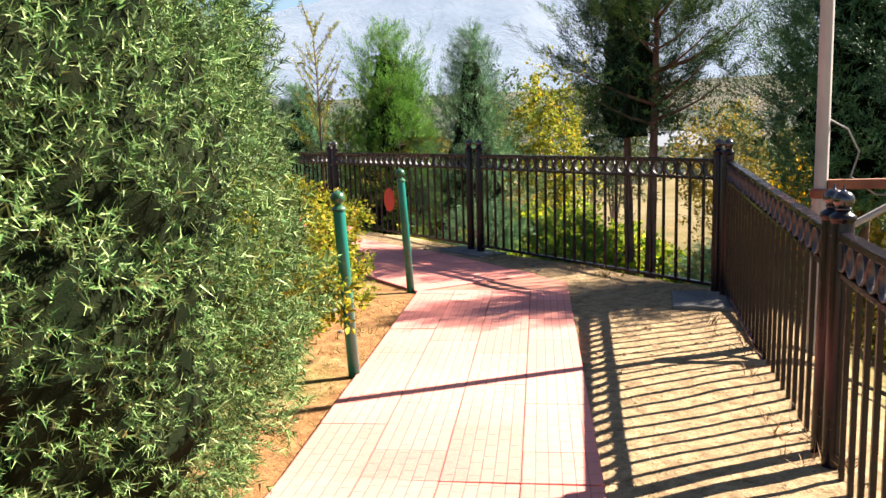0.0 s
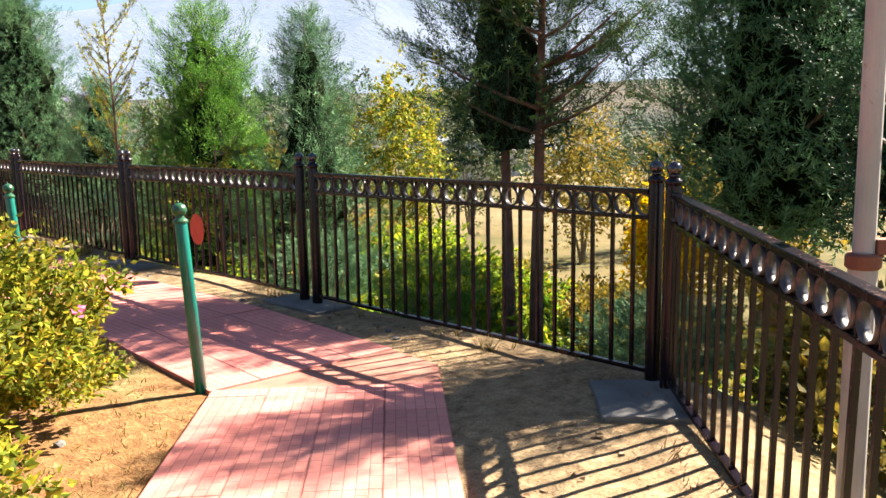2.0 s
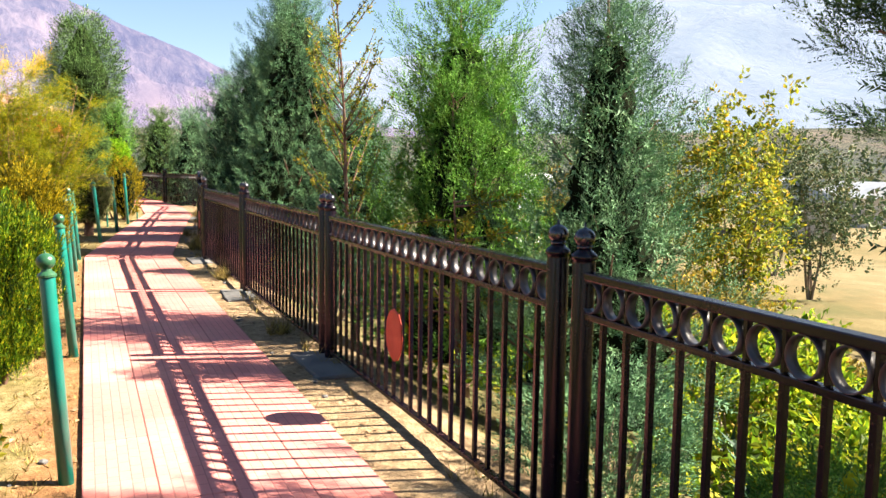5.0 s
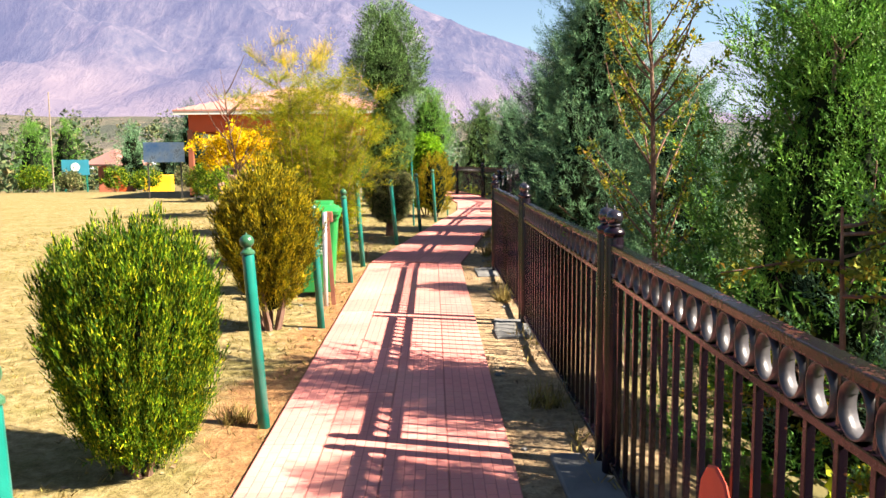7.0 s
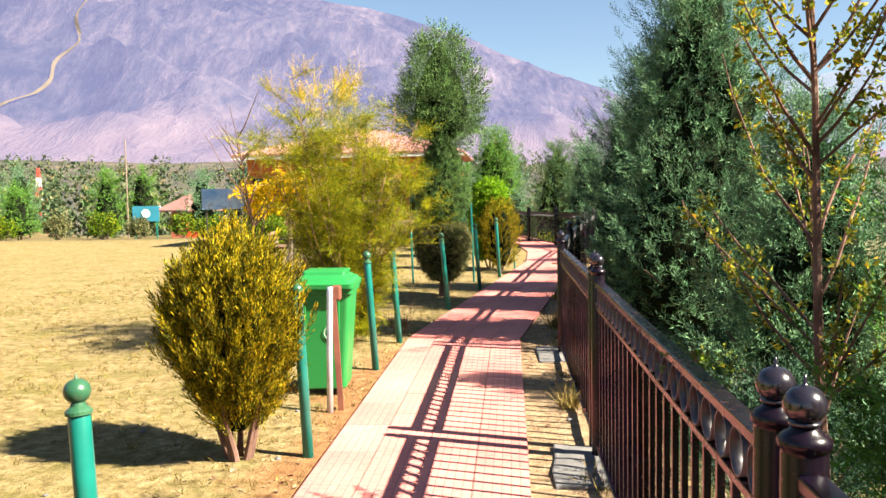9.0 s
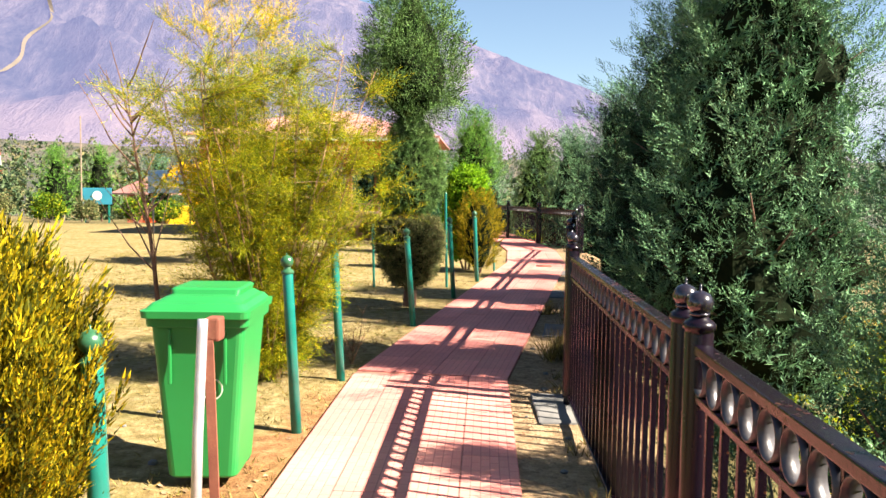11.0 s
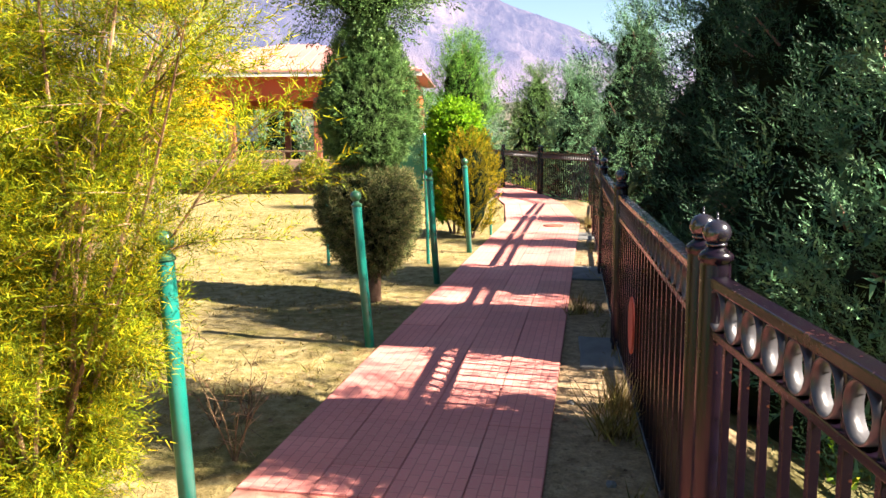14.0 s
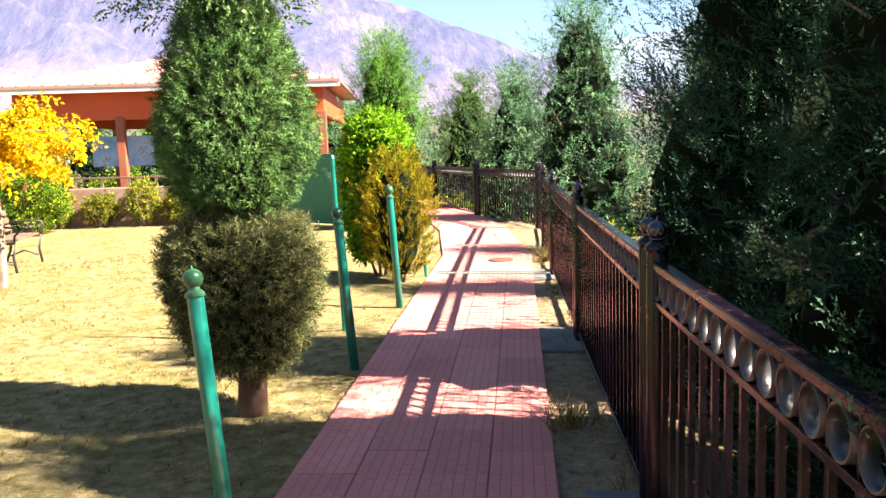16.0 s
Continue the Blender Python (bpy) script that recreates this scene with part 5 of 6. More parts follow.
wheeled_bin()
stand = thing("bin_bracket", pose(4.17, 15.98, 0), "galvanised pipe and rusty angle iron holding the bin", "bracket")
part("pipe", tube_bm([(0.01, -0.16, -0.1), (0.0, -0.08, 0.45), (-0.005, 0.0, 0.90), (-0.005, 0.01, 0.95)], 0.024, 14), STEEL, stand, "pale galvanised pipe", True)
part("angle_iron", box_bm(0.045, 0.012, 0.98, (0.05, -0.03, 0.40), 0.002, Matrix.Rotation(radians(-4), 4, "Y") @ Matrix.Rotation(radians(-6), 4, "X")), RUST, stand)
part("clamp", box_bm(0.07, 0.09, 0.11, (0.035, 0.055, 0.90), 0.012), RUST, stand)

# ---- lamp pole beyond the fence, with its iron arm ----
pole = thing("lamp_pole", pose(5.30, 3.34, 0), "peeling white pole streaked with rust beside the fence", "pole")
base_z = float(ground_z(5.30, 3.34))
part("shaft", lathe_bm([(0.052, base_z - 0.1), (0.052, 0.93), (0.040, 0.96), (0.040, 4.6), (0.03, 4.62)], 18), POLE_PAINT, pole)
part("collar", lathe_bm([(0.054, 0.90), (0.064, 0.91), (0.064, 0.95), (0.054, 0.96)], 18), RUST, pole)
part("arm", box_bm(1.5, 0.06, 0.06, (0.55, -0.55, 0.985), 0.006, Matrix.Rotation(radians(-44), 4, "Z")), RUST, pole, "rusty red square arm")
part("strut", tube_bm([(0.0, 0.0, 0.62), (0.42, -0.42, 0.96)], 0.022, 8), POLE_PAINT, pole)
part("cable", tube_bm([(0.02, -0.03, 1.38), (0.10, -0.10, 1.32), (0.15, -0.15, 1.18), (0.12, -0.12, 1.03), (0.22, -0.22, 0.92), (0.38, -0.38, 0.90)], 0.007, 6), WIRE, pole)
part("timber", tube_bm([(0.30, -0.40, base_z - 0.3), (0.31, -0.40, 0.5), (0.30, -0.40, 0.99)], [0.06, 0.055, 0.05], 9), BARK, pole, "dark rough timber leg")

# ---- pavilion across the lawn ----


def pavilion():
    x0, x1, y0, y1 = -4.3, 4.0, 38.3, 46.2
    cx, cy = (x0 + x1) / 2, (y0 + y1) / 2
    t = thing("pavilion", pose(cx, cy, 0), "open orange pavilion with a pink-red sheet metal hip roof", "pavilion")
    hx, hy = (x1 - x0) / 2, (y1 - y0) / 2
    b = bmesh.new()
    eave = [b.verts.new((sx * hx, sy * hy, 3.3)) for sx, sy in ((-1, -1), (1, -1), (1, 1), (-1, 1))]
    under = [b.verts.new((sx * hx, sy * hy, 3.24)) for sx, sy in ((-1, -1), (1, -1), (1, 1), (-1, 1))]
    r0, r1 = b.verts.new((-0.6, 0, 4.4)), b.verts.new((0.6, 0, 4.4))
    for i in range(4):
        b.faces.new((under[i], under[(i + 1) % 4], eave[(i + 1) % 4], eave[i]))
    b.faces.new((eave[0], eave[1], r1, r0))
    b.faces.new((eave[1], eave[2], r1))
    b.faces.new((eave[2], eave[3], r0, r1))
    b.faces.new((eave[3], eave[0], r0))
    b.faces.new(under[::-1])
    roof = part("roof", b, ROOF, t)
    for i in range(27):
        x = -hx + 0.16 + i * (2 * hx - 0.32) / 26
        k = max(0.0, (abs(x) - 0.6) / (hx - 0.6))
        top = Vector((x if abs(x) < 0.6 else math.copysign(0.6 + (abs(x) - 0.6), x), -hy * k, 3.3 + 1.1 * (1 - k)))
        part("roof_rib", tube_bm([(x, -hy, 3.315), top + Vector((0, 0, 0.015))], 0.022, 5), ROOF, roof)
    part("fascia", box_bm(2 * hx - 0.9, 0.12, 0.66, (0, -hy + 0.5, 2.82), 0.01), ORANGE, t, "bright orange fascia beam")
    part("fascia", box_bm(0.12, 2 * hy - 1.1, 0.66, (-hx + 0.5, 0, 2.82), 0.01), ORANGE, t, "bright orange fascia beam")
    part("fascia", box_bm(0.12, 2 * hy - 1.1, 0.66, (hx - 0.5, 0, 2.82), 0.01), ORANGE, t, "bright orange fascia beam")
    part("fascia", box_bm(2 * hx - 0.9, 0.12, 0.66, (0, hy - 0.5, 2.82), 0.01), ORANGE, t, "bright orange fascia beam")
    part("eave_board", box_bm(2 * hx - 0.02, 0.04, 0.12, (0, -hy + 0.04, 3.18), 0.004), HOUSE_WALL, t, "pale eave board")
    for sx in (-1, -0.33, 0.33, 1):
        for sy in (-1, 1):
            part("column", box_bm(0.2, 0.2, 2.55, (sx * (hx - 0.5), sy * (hy - 0.5), 1.3), 0.02), BROWN_POST, t)
    part("plinth", box_bm(2 * hx - 0.8, 2 * hy - 0.8, 0.24, (0, 0, 0.04), 0.02), CONCRETE, t)
    return t


pavilion()
wall = thing("low_wall", pose(0.1, 38.05, 0), "low brown stone wall with a rail, overgrown with creepers", "wall")
part("masonry", box_bm(5.2, 0.25, 0.95, (-0.5, 0, 0.42), 0.03), LOW_WALL, wall)
part("rail", box_bm(5.2, 0.06, 0.05, (-0.5, 0, 1.12), 0.008), BENCH_WOOD, wall)
for k in range(9):
    part("rail_post", box_bm(0.06, 0.06, 0.24, (-3.0 + k * 0.63, 0, 1.0), 0.005), BENCH_WOOD, wall)
for i, x in enumerate((-1.6, -0.6, 0.2, 1.1, 2.0, -2.6)):
    leafy_bush("creeper", x, 37.7, 0.35, 0.25, 0.75 + 0.25 * (i % 2), YELLOWING if i % 2 else ROSE, "yellowing creeper against the low wall", 140 + i, 500, 0.12, z=0.0, category="creeper", group="creepers on the low wall")
sheet = thing("green_screen", pose(3.45, 36.4, 0, 0, 0, -38), "dark green sheet metal screen standing on the lawn", "screen")
part("panel", box_bm(1.75, 0.03, 1.5, (0, 0, 0.78), 0.006), SHEET_GREEN, sheet)
for s in (-0.86, 0.86):
    part("post", lathe_bm([(0.025, -0.1), (0.025, 1.66), (0.015, 1.68)], 10, at=(s, 0.02, 0)), GREEN_POST, sheet)
board = thing("picture_board", pose(-4.9, 39.0, 0, 0, 0, 8), "blue landscape picture board on two legs", "sign", "picture boards")
part("board", box_bm(1.5, 0.05, 0.75, (0, 0, 1.75), 0.01), BOARD_SKY, board)
for s in (-0.6, 0.6):
    part("leg", box_bm(0.05, 0.05, 1.45, (s, 0.03, 0.68)), BENCH_IRON, board)

copy_thing(board, pose(-1.6, 39.6, 0, 0, 0, 2))

# ---- far side of the lawn ----
sign = thing("notice_board", pose(-15.6, 56.0, float(ground_z(-15.6, 56.0)), 0, 0, 12), "teal notice board with pale round emblem on legs", "sign")
part("board", box_bm(1.5, 0.06, 0.9, (0, 0, 1.45), 0.01), BOARD_BLUE, sign)
em = part("emblem", lathe_bm([(0.20, 0.0), (0.25, 0.01), (0.20, 0.02), (0.17, 0.01)], 20), WHITE_LINE, sign)
em.matrix_local = pose(0, -0.04, 1.47, 90, 0, 0)
for s in (-0.6, 0.6):
    part("leg", box_bm(0.08, 0.08, 1.1, (s, 0.02, 0.5)), GREEN_POST, sign)
hut = thing("kiosk", pose(-17.0, 66.0, float(ground_z(-17.0, 66.0)) - 0.1, 0, 0, 20), "small kiosk with a red roof and orange walls", "hut")
part("wall", box_bm(2.4, 2.4, 2.0, (0, 0, 0.95), 0.03), BROWN_POST, hut)
part("roof", lathe_bm([(2.3, 1.95), (2.3, 2.05), (0.1, 3.1)], 4), ROOF, hut)
part("door", box_bm(0.8, 0.06, 1.7, (0.2, -1.21, 0.85), 0.01), ORANGE, hut)
yb = mesh_ob("yellow_box", box_bm(1.6, 1.0, 1.0, (0, 0, 0.5), 0.08), YELLOW_PLASTIC)
yb.matrix_world = pose(-10.3, 54.5, float(ground_z(-10.3, 54.5)) - 0.05, 0, 0, 10)
tagged(yb, "yellow plastic play box on the far lawn", "box")
for i in range(16):
    x = -24 + i * 1.75 + 0.5 * math.sin(i * 5)
    y = 51.5 + 1.2 * math.sin(i * 2.1)
    leafy_bush("clipped_bush", x, y, 0.42 + 0.12 * (i % 3), 0.5, 1.0 + 0.25 * (i % 2), THUJA if i % 3 else CLIPPED, "rounded clipped bush along the far lawn edge", 160 + i, 210, 0.28, category="bush", group="bushes along the far lawn")
for i, (x, y, top, r) in enumerate([(-20, 60, 3.6, 1.5), (-13.2, 58.5, 3.4, 1.4), (-9.0, 57, 4.6, 1.6), (-23.5, 56, 2.6, 1.6), (-27, 62, 4.2, 1.8), (-30, 55, 3.4, 1.7), (-7.0, 60.5, 4.0, 1.6), (-11.2, 64, 4.6, 1.8), (-16, 75, 4.2, 2.0), (-24, 74, 4.5, 2.0), (-4, 56, 4.4, 1.6), (-0.5, 55, 4.0, 1.6), (2.6, 54, 4.2, 1.6)]):
    conifer(x, y, top, r, 0.1, (CYPRESS_BRIGHT, CYPRESS_BLUE, CYPRESS_DARK)[i % 3], "conifer beyond the far lawn edge", 200 + i, 30, 12, 0.5, 0.8, 0.6, name="far_conifer", leaves=LIGHT_BOUGHS, core=160)
for x, y, h in ((-21.5, 66, 7.0), (-29, 78, 6.0), (-35, 60, 6.5)):
    p = mesh_ob("utility_pole", lathe_bm([(0.06, -1), (0.04, h), (0.02, h + 0.02)], 10), BARK_GREY)
    p.matrix_world = pose(x, y, float(ground_z(x, y)))
    tagged(p, "grey slender utility pole beyond the lawn", "pole", "utility poles")


def lattice_tower(x, y, top):
    z0 = float(ground_z(x, y)) - 0.3
    t = thing("lattice_tower", pose(x, y, z0), "slim red and white lattice mast across the valley", "tower")
    n, tall = 8, top - z0
    for k in range(n):
        lo, hi = 0.8 - 0.65 * k / n, 0.8 - 0.65 * (k + 1) / n
        za, zb = tall * k / n, tall * (k + 1) / n
        b = bmesh.new()
        ring = [(1, 1), (-1, 1), (-1, -1), (1, -1)]
        for i, (sx, sy) in enumerate(ring):
            ex, ey = ring[(i + 1) % 4]
            tube_bm([(sx * lo, sy * lo, za), (sx * hi, sy * hi, zb)], 0.045, 5, b)
            tube_bm([(sx * lo, sy * lo, za), (ex * hi, ey * hi, zb)], 0.03, 4, b)
            tube_bm([(ex * lo, ey * lo, za), (sx * hi, sy * hi, zb)], 0.03, 4, b)
        part("section", b, RED_DISC if k % 2 else HOUSE_WALL, t, "red painted section" if k % 2 else "white painted section")
    return t


lattice_tower(-71.0, 138.0, 7.8)


def house(x, y, w, d, h, yaw, label):
    z0 = float(ground_z(x, y))
    t = thing("house", pose(x, y, z0 - 0.2, 0, 0, yaw), label, "house", "houses in the valley")
    part("wall", box_bm(w, d, h, (0, 0, h / 2), 0.05), HOUSE_WALL, t)
    b = bmesh.new()
    e = [b.verts.new((sx * w * 0.56, sy * d * 0.58, h)) for sx, sy in ((-1, -1), (1, -1), (1, 1), (-1, 1))]
    r0, r1 = b.verts.new((-w * 0.5, 0, h + d * 0.28)), b.verts.new((w * 0.5, 0, h + d * 0.28))
    for f in ((e[0], e[1], r1, r0), (e[1], e[2], r1), (e[2], e[3], r0, r1), (e[3], e[0], r0), (e[3], e[2], e[1], e[0])):
        b.faces.new(f)
    part("roof", b, HOUSE_ROOF, t)
    for k in range(4):
        part("window", box_bm(w * 0.1, 0.1, h * 0.28, (-w * 0.36 + k * w * 0.24, -d / 2 - 0.02, h * 0.55)), BENCH_IRON, t)
    return t


for a in [(-60, 190, 12, 8, 5, 10), (-72, 205, 10, 8, 6, -15), (-48, 230, 12, 8, 5, 20), (-95, 240, 14, 9, 6, 5), (58, 92, 12, 8, 4, 60), (80, 78, 16, 9, 4.5, 50), (70, 120, 12, 8, 5, 40), (120, 100, 14, 9, 5, 70), (33, 60, 6, 5, 3, 40)]:
    house(*a, "distant pale house with a grey metal roof")

# ---- hills, mountains and far woods ----


def ridge_mesh(name, az0, az1, r0, r1, heights, material, label, seed, rough, foot=-14.0, n_az=220, n_r=46, bend=1.25):
    """A mountain side round the eye: heights are (azimuth, elevation of the crest in degrees)."""
    az = np.linspace(az0, az1, n_az)
    k = np.linspace(0, 1, n_r)
    A, K = np.meshgrid(az, k)
    hs = np.array(heights, float)
    crest = np.tan(np.radians(np.interp(A, hs[:, 0], hs[:, 1]))) * r1
    R = r0 + (r1 - r0) * K
    x, y = 5 + R * np.sin(np.radians(A)), 10 + R * np.cos(np.radians(A))
    nz = np.zeros(A.size)
    for i, (px, py) in enumerate(zip(x.ravel(), y.ravel())):
        nz[i] = noise.ridged_multi_fractal(Vector((px / (r1 * 0.16) + seed, py / (r1 * 0.16), seed)), 0.9, 2.1, 6, 1.0, 2.0)
    nz = (nz.reshape(A.shape) - 1.1) * rough * r1 * np.clip(K * 2.2, 0, 1) * np.clip((1 - K) * 3.0 + 0.12, 0, 1)
    z = foot + (crest - foot) * K ** bend + nz
    ids = np.arange(A.size).reshape(A.shape)
    qq = np.stack([ids[:-1, :-1], ids[:-1, 1:], ids[1:, 1:], ids[1:, :-1]], -1).reshape(-1, 4)
    ob = tri_mesh(name, np.stack([x, y, z], -1).reshape(-1, 3), material, tris=np.concatenate([qq[:, [0, 1, 2]], qq[:, [0, 2, 3]]]))
    ob.data.polygons.foreach_set("use_smooth", np.ones(len(ob.data.polygons), dtype=bool))
    return tagged(ob, label, "mountain", kind="structure")


slope = ridge_mesh("backdrop_mountain", -100, 24, 700, 2300, [(-100, 14), (-60, 16), (-40, 16.5), (-20, 15), (-10, 13), (-3, 11), (0, 9.7), (5, 7.8), (10, 5.6), (16, 3.4), (24, 1.6)], MOUNTAIN, "steep purple-brown mountain side with bluish haze emitted by its surface", 3.1, 0.035)
ridge_mesh("backdrop_far_mountain", 4, 150, 1500, 4000, [(4, 5.5), (12, 6.6), (22, 7.6), (29, 9.2), (36, 12.2), (46, 13.5), (62, 13.0), (80, 11), (110, 10), (150, 9)], MOUNTAIN_FAR, "far mountains made pale blue by an emissive haze colour", 8.7, 0.02)
ridge_mesh("backdrop_hill", -100, 150, 170, 700, [(-100, 2.6), (-40, 3.0), (-15, 2.8), (0, 2.4), (20, 2.2), (40, 2.6), (70, 3.4), (150, 3)], HILL, "wooded valley side with bare patches and a faint emissive haze", 5.5, 0.012, n_r=30, bend=1.0)

# a pale scree gully winding down the mountain
tree = BVHTree.FromPolygons([v.co for v in slope.data.vertices], [tuple(q.vertices) for q in slope.data.polygons])
gully, last = bmesh.new(), None
for k in np.linspace(0, 1, 40):
    az = np.interp(k, [0, 0.35, 0.7, 1], [-27.4, -28.4, -30.8, -35.5]) + 0.25 * math.sin(k * 23)
    el = np.interp(k, [0, 0.35, 0.7, 1], [14.0, 10.2, 6.9, 5.2])
    ends = []
    for side in (-0.5, 0.5):
        a, e = radians(az + side * (0.10 + 0.28 * k + 0.06 * math.sin(k * 31))), radians(el)
        d = Vector((math.sin(a) * math.cos(e), math.cos(a) * math.cos(e), math.sin(e)))
        hit = tree.ray_cast(Vector((5, 10, 1.5)), d)[0]
        ends.append(gully.verts.new(hit - d * 9) if hit else None)
    if last and all(ends) and all(last):
        gully.faces.new((last[0], last[1], ends[1], ends[0]))
    last = ends
tagged(mesh_ob("backdrop_gully", gully, SCREE), "pale scree gully down the mountain side", "gully", kind="structure")

rng = np.random.default_rng(300)
n = 1500
azs = np.concatenate([rng.uniform(-50, 8, 1000), rng.uniform(8, 100, 500)])
rr = np.exp(rng.uniform(math.log(85), math.log(620), n))
wx, wy = 5 + rr * np.sin(np.radians(azs)), 10 + rr * np.cos(np.radians(azs))
gz = ground_z(wx, wy)
hill_rise = np.clip((rr - 170) / 530, 0, 1) * (np.tan(np.radians(2.6)) * 700 + 14)
gz = np.where(rr > 170, np.maximum(gz, -14 + hill_rise), gz)
tall = rng.uniform(3.5, 8.5, n) * np.clip(rr / 180, 0.7, 1.6)
wide = tall * rng.uniform(0.22, 0.42, n)
per = 40
a, e = rng.uniform(0, 6.283, (n, per)), np.arcsin(rng.uniform(-1, 1, (n, per)))
k = rng.uniform(0.3, 1.0, (n, per)) ** 0.5
tp = np.stack([wx[:, None] + wide[:, None] * k * np.cos(a) * np.cos(e), wy[:, None] + wide[:, None] * k * np.sin(a) * np.cos(e), gz[:, None] + tall[:, None] * (0.52 + 0.5 * k * np.sin(e))], -1).reshape(-1, 3)
sz = np.repeat(wide * 0.58, per)
shape = np.array([[[-0.5, 0, 0], [0.5, 0.1, 0], [0.0, 0.1, 0.8]], [[-0.3, 0.3, 0.1], [0.2, -0.4, 0.1], [0.05, 0, 0.7]]])
woods = tri_mesh("far_woods", sprays(shape, tp, rng.normal(size=tp.shape) + np.array([0, 0, 0.7]), sz * rng.uniform(0.5, 1.0, len(sz)), rng), FAR_LEAF)
tagged(woods, "hazy autumn woods across the valley", "woods", kind="stuff")

# ---- undergrowth on the slope ----
rng = np.random.default_rng(350)
for nm, mt, cnt, lab in (("slope_scrub", SHRUB, 3200, "low yellow-green scrub over the slope below the fence"), ("slope_brush", AUTUMN, 2600, "tawny dry brush over the slope below the fence"), ("slope_juniper", CYPRESS_DARK, 2600, "dark creeping juniper on the slope below the fence")):
    ux, uy = rng.uniform(3, 26, cnt * 4), rng.uniform(-2, 48, cnt * 4)
    us, _ = along(FENCE_LINE, ux, uy)
    ok = (us > (1.0 if mt is not AUTUMN else 4.0)) & (us < (9 if mt is not AUTUMN else 18)) & (wobble(ux, uy, 0.8, cnt) + rng.normal(0, 0.25, ux.shape) > 0.15)
    up = np.stack([ux[ok], uy[ok], ground_z(ux[ok], uy[ok]) + rng.uniform(0, 0.35, ok.sum())], 1)[:cnt]
    ob = foliage(None, up, rng.normal(size=up.shape) * 0.6 + np.array([0, 0, 1.0]), rng.uniform(0.22, 0.5, len(up)), LEAFLETS if mt is not CYPRESS_DARK else NEEDLES, mt, rng, nm)
    tagged(ob, lab, "scrub", kind="stuff")

# ---- small things on the ground ----
rng = np.random.default_rng(400)


def blades(name, pts, height, material, label, width=0.006, lean=0.5, fan=5):
    """Grass: slim blades standing in small fans."""
    m = len(pts) * fan
    p = np.repeat(pts, fan, axis=0) + np.concatenate([rng.normal(0, 0.018, (m, 2)), np.zeros((m, 1))], 1)
    d = rng.normal(0, lean, (m, 3))
    d[:, 2] = 1
    d = unit(d)
    s = unit(np.cross(d, rng.normal(size=(m, 3)))) * width
    h = (height * rng.uniform(0.4, 1.2, m))[:, None]
    ob = tri_mesh(name, np.stack([p - s, p + s, p + d * h], 1), material)
    return tagged(ob, label, "grass", kind="stuff")


def scatter(n, x0, x1, y0, y1, keep):
    x, y = rng.uniform(x0, x1, n), rng.uniform(y0, y1, n)
    ok = keep(x, y)
    x, y = x[ok], y[ok]
    return np.stack([x, y, ground_z(x, y)], 1)


def off_path(x, y):
    s, d = along(PATH_MID, x, y)
    f, _ = along(FENCE_LINE, x, y)
    return (d > 0.67) & (s < 0) & (f < 0)


lawn_pts = scatter(14000, -3.0, 4.6, 3.5, 32, lambda x, y: off_path(x, y) & (wobble(x, y, 1.9) + rng.normal(0, 0.5, x.shape) > -0.1))
blades("lawn_grass", lawn_pts, 0.055, STRAW, "short dry straw-coloured lawn grass", 0.0035, 0.8, 5)
fence_pts = scatter(2200, 5.6, 7.6, 4.7, 30, lambda x, y: (np.abs(along(FENCE_LINE, x, y)[0] + 0.03) < 0.10) & (wobble(x, y * 1.7, 2.0) > 0.0))
blades("fence_grass", fence_pts, 0.13, STRAW, "dry grass tufts along the foot of the fence", 0.004, 0.55, 6)
diag_pts = scatter(2600, 0.5, 6.2, -0.5, 5.0, lambda x, y: np.abs(along(FENCE_LINE, x, y)[0] + 0.05) < 0.14)
blades("corner_grass", diag_pts, 0.10, TWIG, "dry stalks and litter along the foot of the fence", 0.003, 0.9, 4)
for i, (x, y, h) in enumerate([(6.12, 19.9, 0.34), (6.2, 20.3, 0.25), (6.3, 22.8, 0.22), (5.98, 12.4, 0.2), (6.0, 16.0, 0.2), (4.15, 12.15, 0.14), (7.3, 29.4, 0.3)]):
    tuft = np.tile([x, y, 0.0], (26, 1)) + np.concatenate([rng.normal(0, 0.05, (26, 2)), np.zeros((26, 1))], 1)
    ob = blades("grass_tuft", tuft, h, STRAW, "tuft of long dry grass by the fence", 0.004, 0.5, 5)
    tagged(ob, category="grass tuft")


litter = scatter(5200, 2.2, 7.4, 3.2, 30, lambda x, y: (along(PATH_MID, x, y)[1] > 0.66) & (along(FENCE_LINE, x, y)[0] < 0.25) & (along(PATH_MID, x, y)[1] < 1.5) & (wobble(x, y, 1.5, 4) + rng.normal(0, 0.4, x.shape) > 0.1))
lt = sprays(np.array([[[-0.5, 0, 0], [0.1, 0.45, 0.12], [0.55, 0, 0]], [[-0.5, 0, 0], [0.55, 0, 0], [0.1, -0.45, 0.16]]]), litter + np.array([0, 0, 0.006]), np.tile([0, 0, 1.0], (len(litter), 1)) + rng.normal(0, 0.25, litter.shape), rng.uniform(0.018, 0.045, len(litter)), rng)
tagged(tri_mesh("leaf_litter", lt, TWIG), "brown fallen leaves on the bare verge", "leaf litter", kind="stuff")


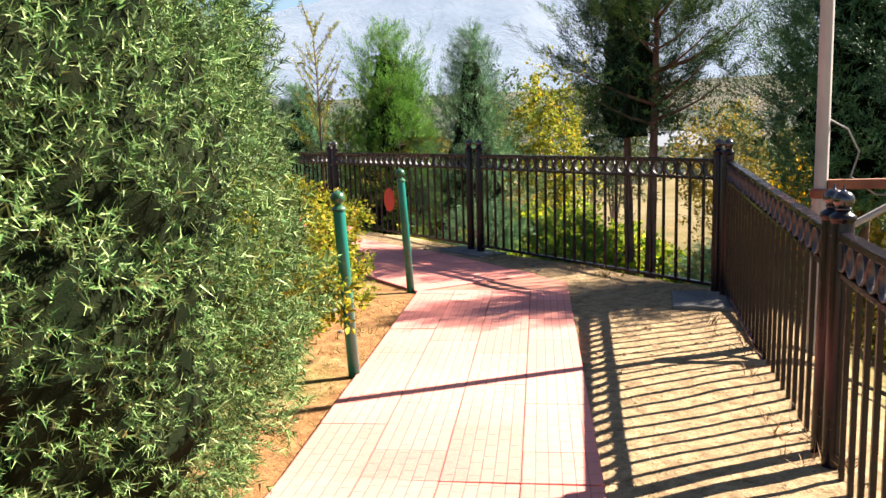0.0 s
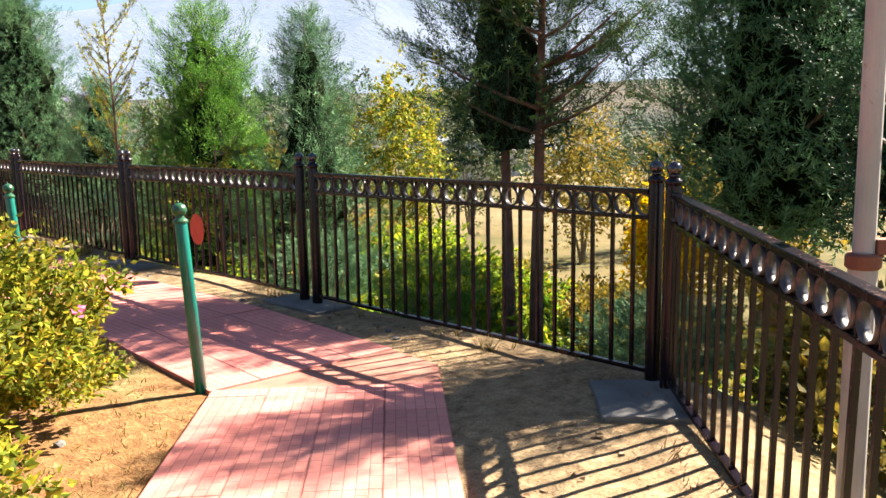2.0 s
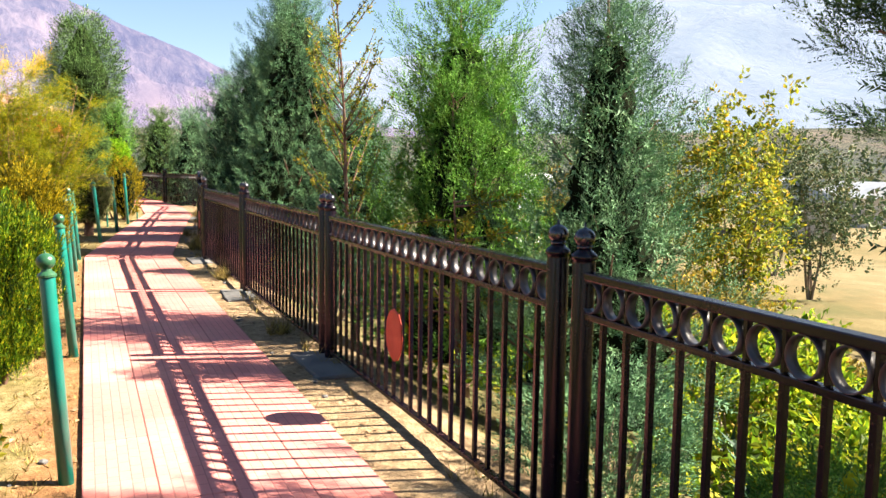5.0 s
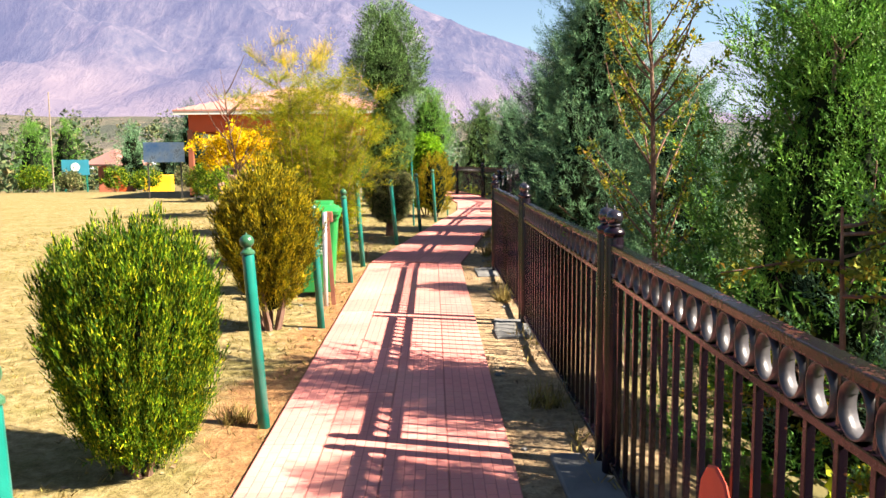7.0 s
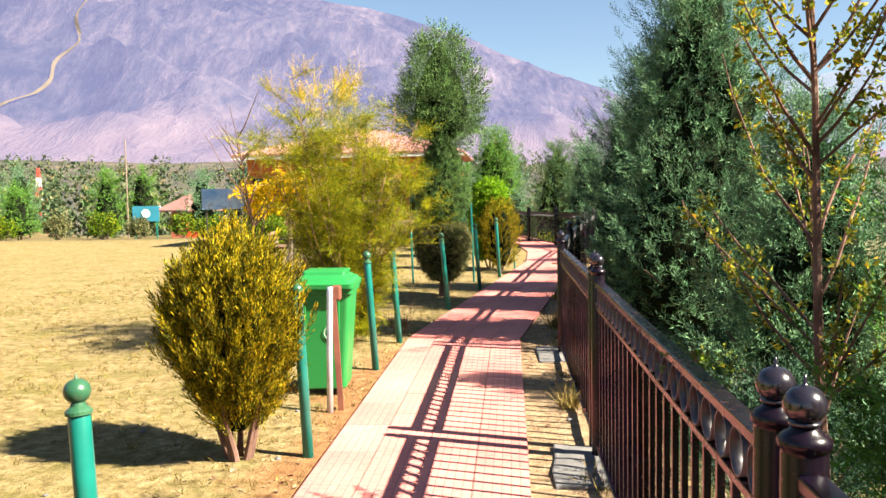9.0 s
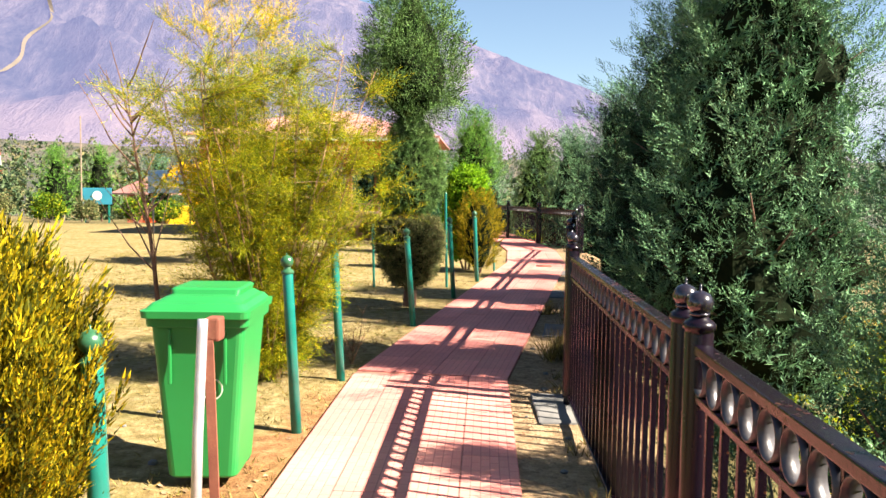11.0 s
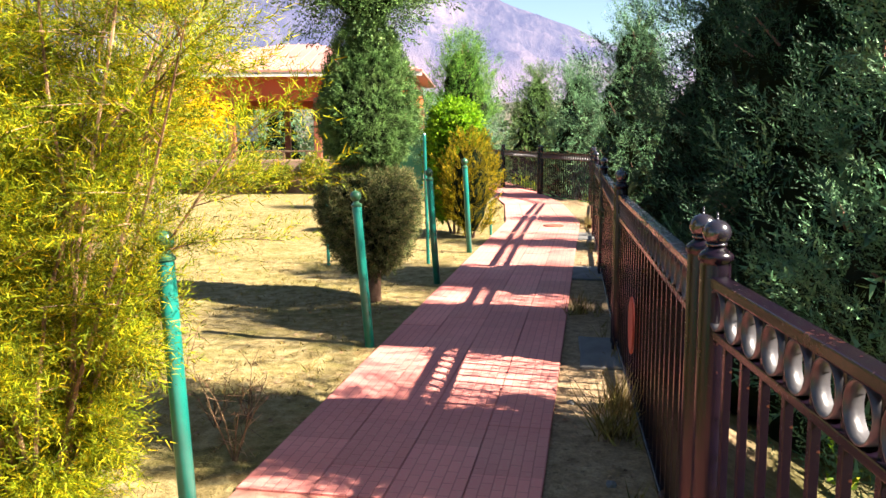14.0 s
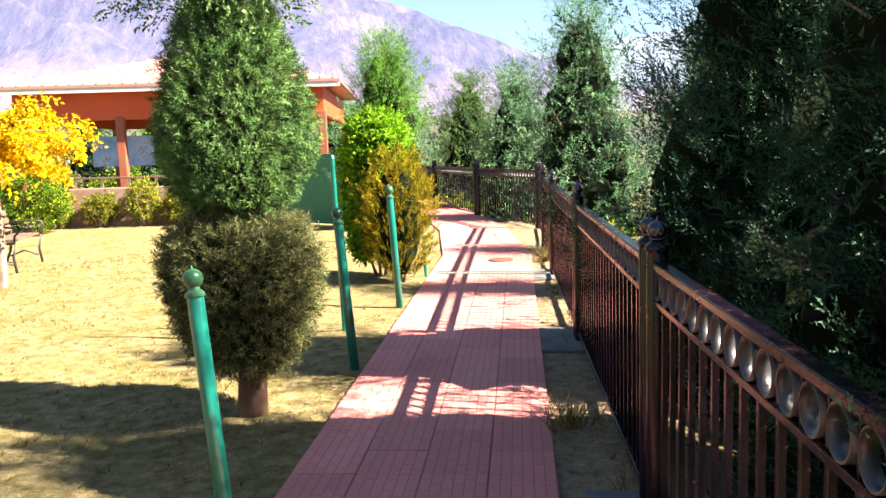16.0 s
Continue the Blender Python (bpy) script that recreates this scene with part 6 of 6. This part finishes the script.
def weed(x, y, h, seed):
    r = np.random.default_rng(seed)
    b = bmesh.new()
    for i in range(5):
        az = i * 2.399
        lp = limb_points(r, (0, 0, -0.02), (0.35 * math.cos(az), 0.35 * math.sin(az), 1), h * r.uniform(0.6, 1), 0.0, 4)
        tube_bm(lp, [0.004, 0.0035, 0.003, 0.002, 0.001], 4, b)
        for j in range(1, 5):
            for s in (0, 1, 2):
                d = r.normal(size=3)
                tube_bm([lp[j], lp[j] + unit(d + np.array([0, 0, 0.6])) * h * 0.2], [0.002, 0.001], 3, b)
    ob = mesh_ob("dry_weed", b, TWIG)
    ob.matrix_world = pose(x, y, float(ground_z(x, y)))
    return tagged(ob, "dry brown branching weed stalk", "weed", "dry weeds")


for i, (x, y, h) in enumerate([(4.28, 19.55, 0.5), (4.2, 20.1, 0.28), (3.55, 20.9, 0.45), (3.2, 19.9, 0.6), (4.05, 20.0, 0.3), (3.0, 21.0, 0.4), (2.6, 20.2, 0.55)]):
    weed(x, y, h, 500 + i)
for i in range(60):
    x, y = rng.uniform(5.72, 6.02), rng.uniform(5, 28)
    if i > 28:
        x, y = rng.uniform(2.6, 4.2), rng.uniform(5.2, 18)
    s, d = along(PATH_MID, np.array([x]), np.array([y]))
    if d[0] < 0.68:
        continue
    r = rng.uniform(0.012, 0.032)
    b = bmesh.new()
    bmesh.ops.create_icosphere(b, subdivisions=1, radius=r)
    for v in b.verts:
        v.co *= 1 + 0.35 * noise.noise(v.co * 40 + Vector((i, 0, 0)))
        v.co.z *= 0.6
    st = mesh_ob("stone", b, CONCRETE)
    st.matrix_world = pose(x, y, float(ground_z(x, y)) + r * 0.2, 0, 0, i * 40)
    tagged(st, "small grey stone lying on bare earth", "stone", "stones on the verge")
cover = mesh_ob("drain_cover", lathe_bm([(0.17, 0.0), (0.17, 0.018), (0.15, 0.02), (0.02, 0.021)], 22), RUST)
cover.matrix_world = pose(6.72, 29.5, 0.016)
tagged(cover, "round dark iron drain cover set in the path", "drain cover")

# ---- path tiles ----
tile_mesh = {}


def tile_data(w, l):
    key = (round(w, 3), round(l, 3))
    if key not in tile_mesh:
        b = box_bm(w - 0.002, l - 0.002, 0.03)
        bmesh.ops.bevel(b, geom=[e for e in b.edges if all(v.co.z > 0 for v in e.verts)], offset=0.002, segments=1, affect="EDGES")
        me = bpy.data.meshes.new("tile")
        b.to_mesh(me)
        b.free()
        me.materials.append(TILE)
        tile_mesh[key] = me
    return tile_mesh[key]


WIDE, LONG, COLS = 2 * HALF / 4, 0.62, 4
laid = random.Random(5)


def lay(ax, ay, bx, by, trim=(0.0, 0.0)):
    """Tiles in four staggered columns along a straight stretch."""
    d = Vector((bx - ax, by - ay))
    ln = d.length - trim[1]
    yaw = math.degrees(math.atan2(d.y, d.x)) - 90
    d.normalize()
    nrm = Vector((d.y, -d.x))
    for c in range(COLS):
        s = trim[0]
        first = LONG * (0.5 if c % 2 else 1.0)
        while s < ln - 0.05:
            l = min(first, ln - s)
            first = LONG
            if ln - s - l < 0.12:
                l = ln - s
            mid = Vector((ax, ay)) + d * (s + l / 2) + nrm * (-HALF + WIDE * (c + 0.5))
            ob = new("tile", tile_data(WIDE, l))
            ob.matrix_world = pose(mid.x, mid.y, 0.004 + laid.uniform(-0.0015, 0.0015), laid.uniform(-0.15, 0.15), laid.uniform(-0.15, 0.15), yaw + laid.uniform(-0.15, 0.15))
            ob.parent = pavement
            s += l


PM = PATH_MID
lay(*PM[0], *PM[1], (2.0, 0.0))
lay(*PM[1], *PM[2], (0.0, 0.18))
lay(*PM[2], *PM[3], (0.24, 0.0))
lay(*PM[3], *PM[4])
lay(*PM[4], *PM[5], (0.06, 0.0))
lay(*PM[5], *PM[6])
lay(*PM[6], *PM[7])
lay(*PM[7], *PM[8])
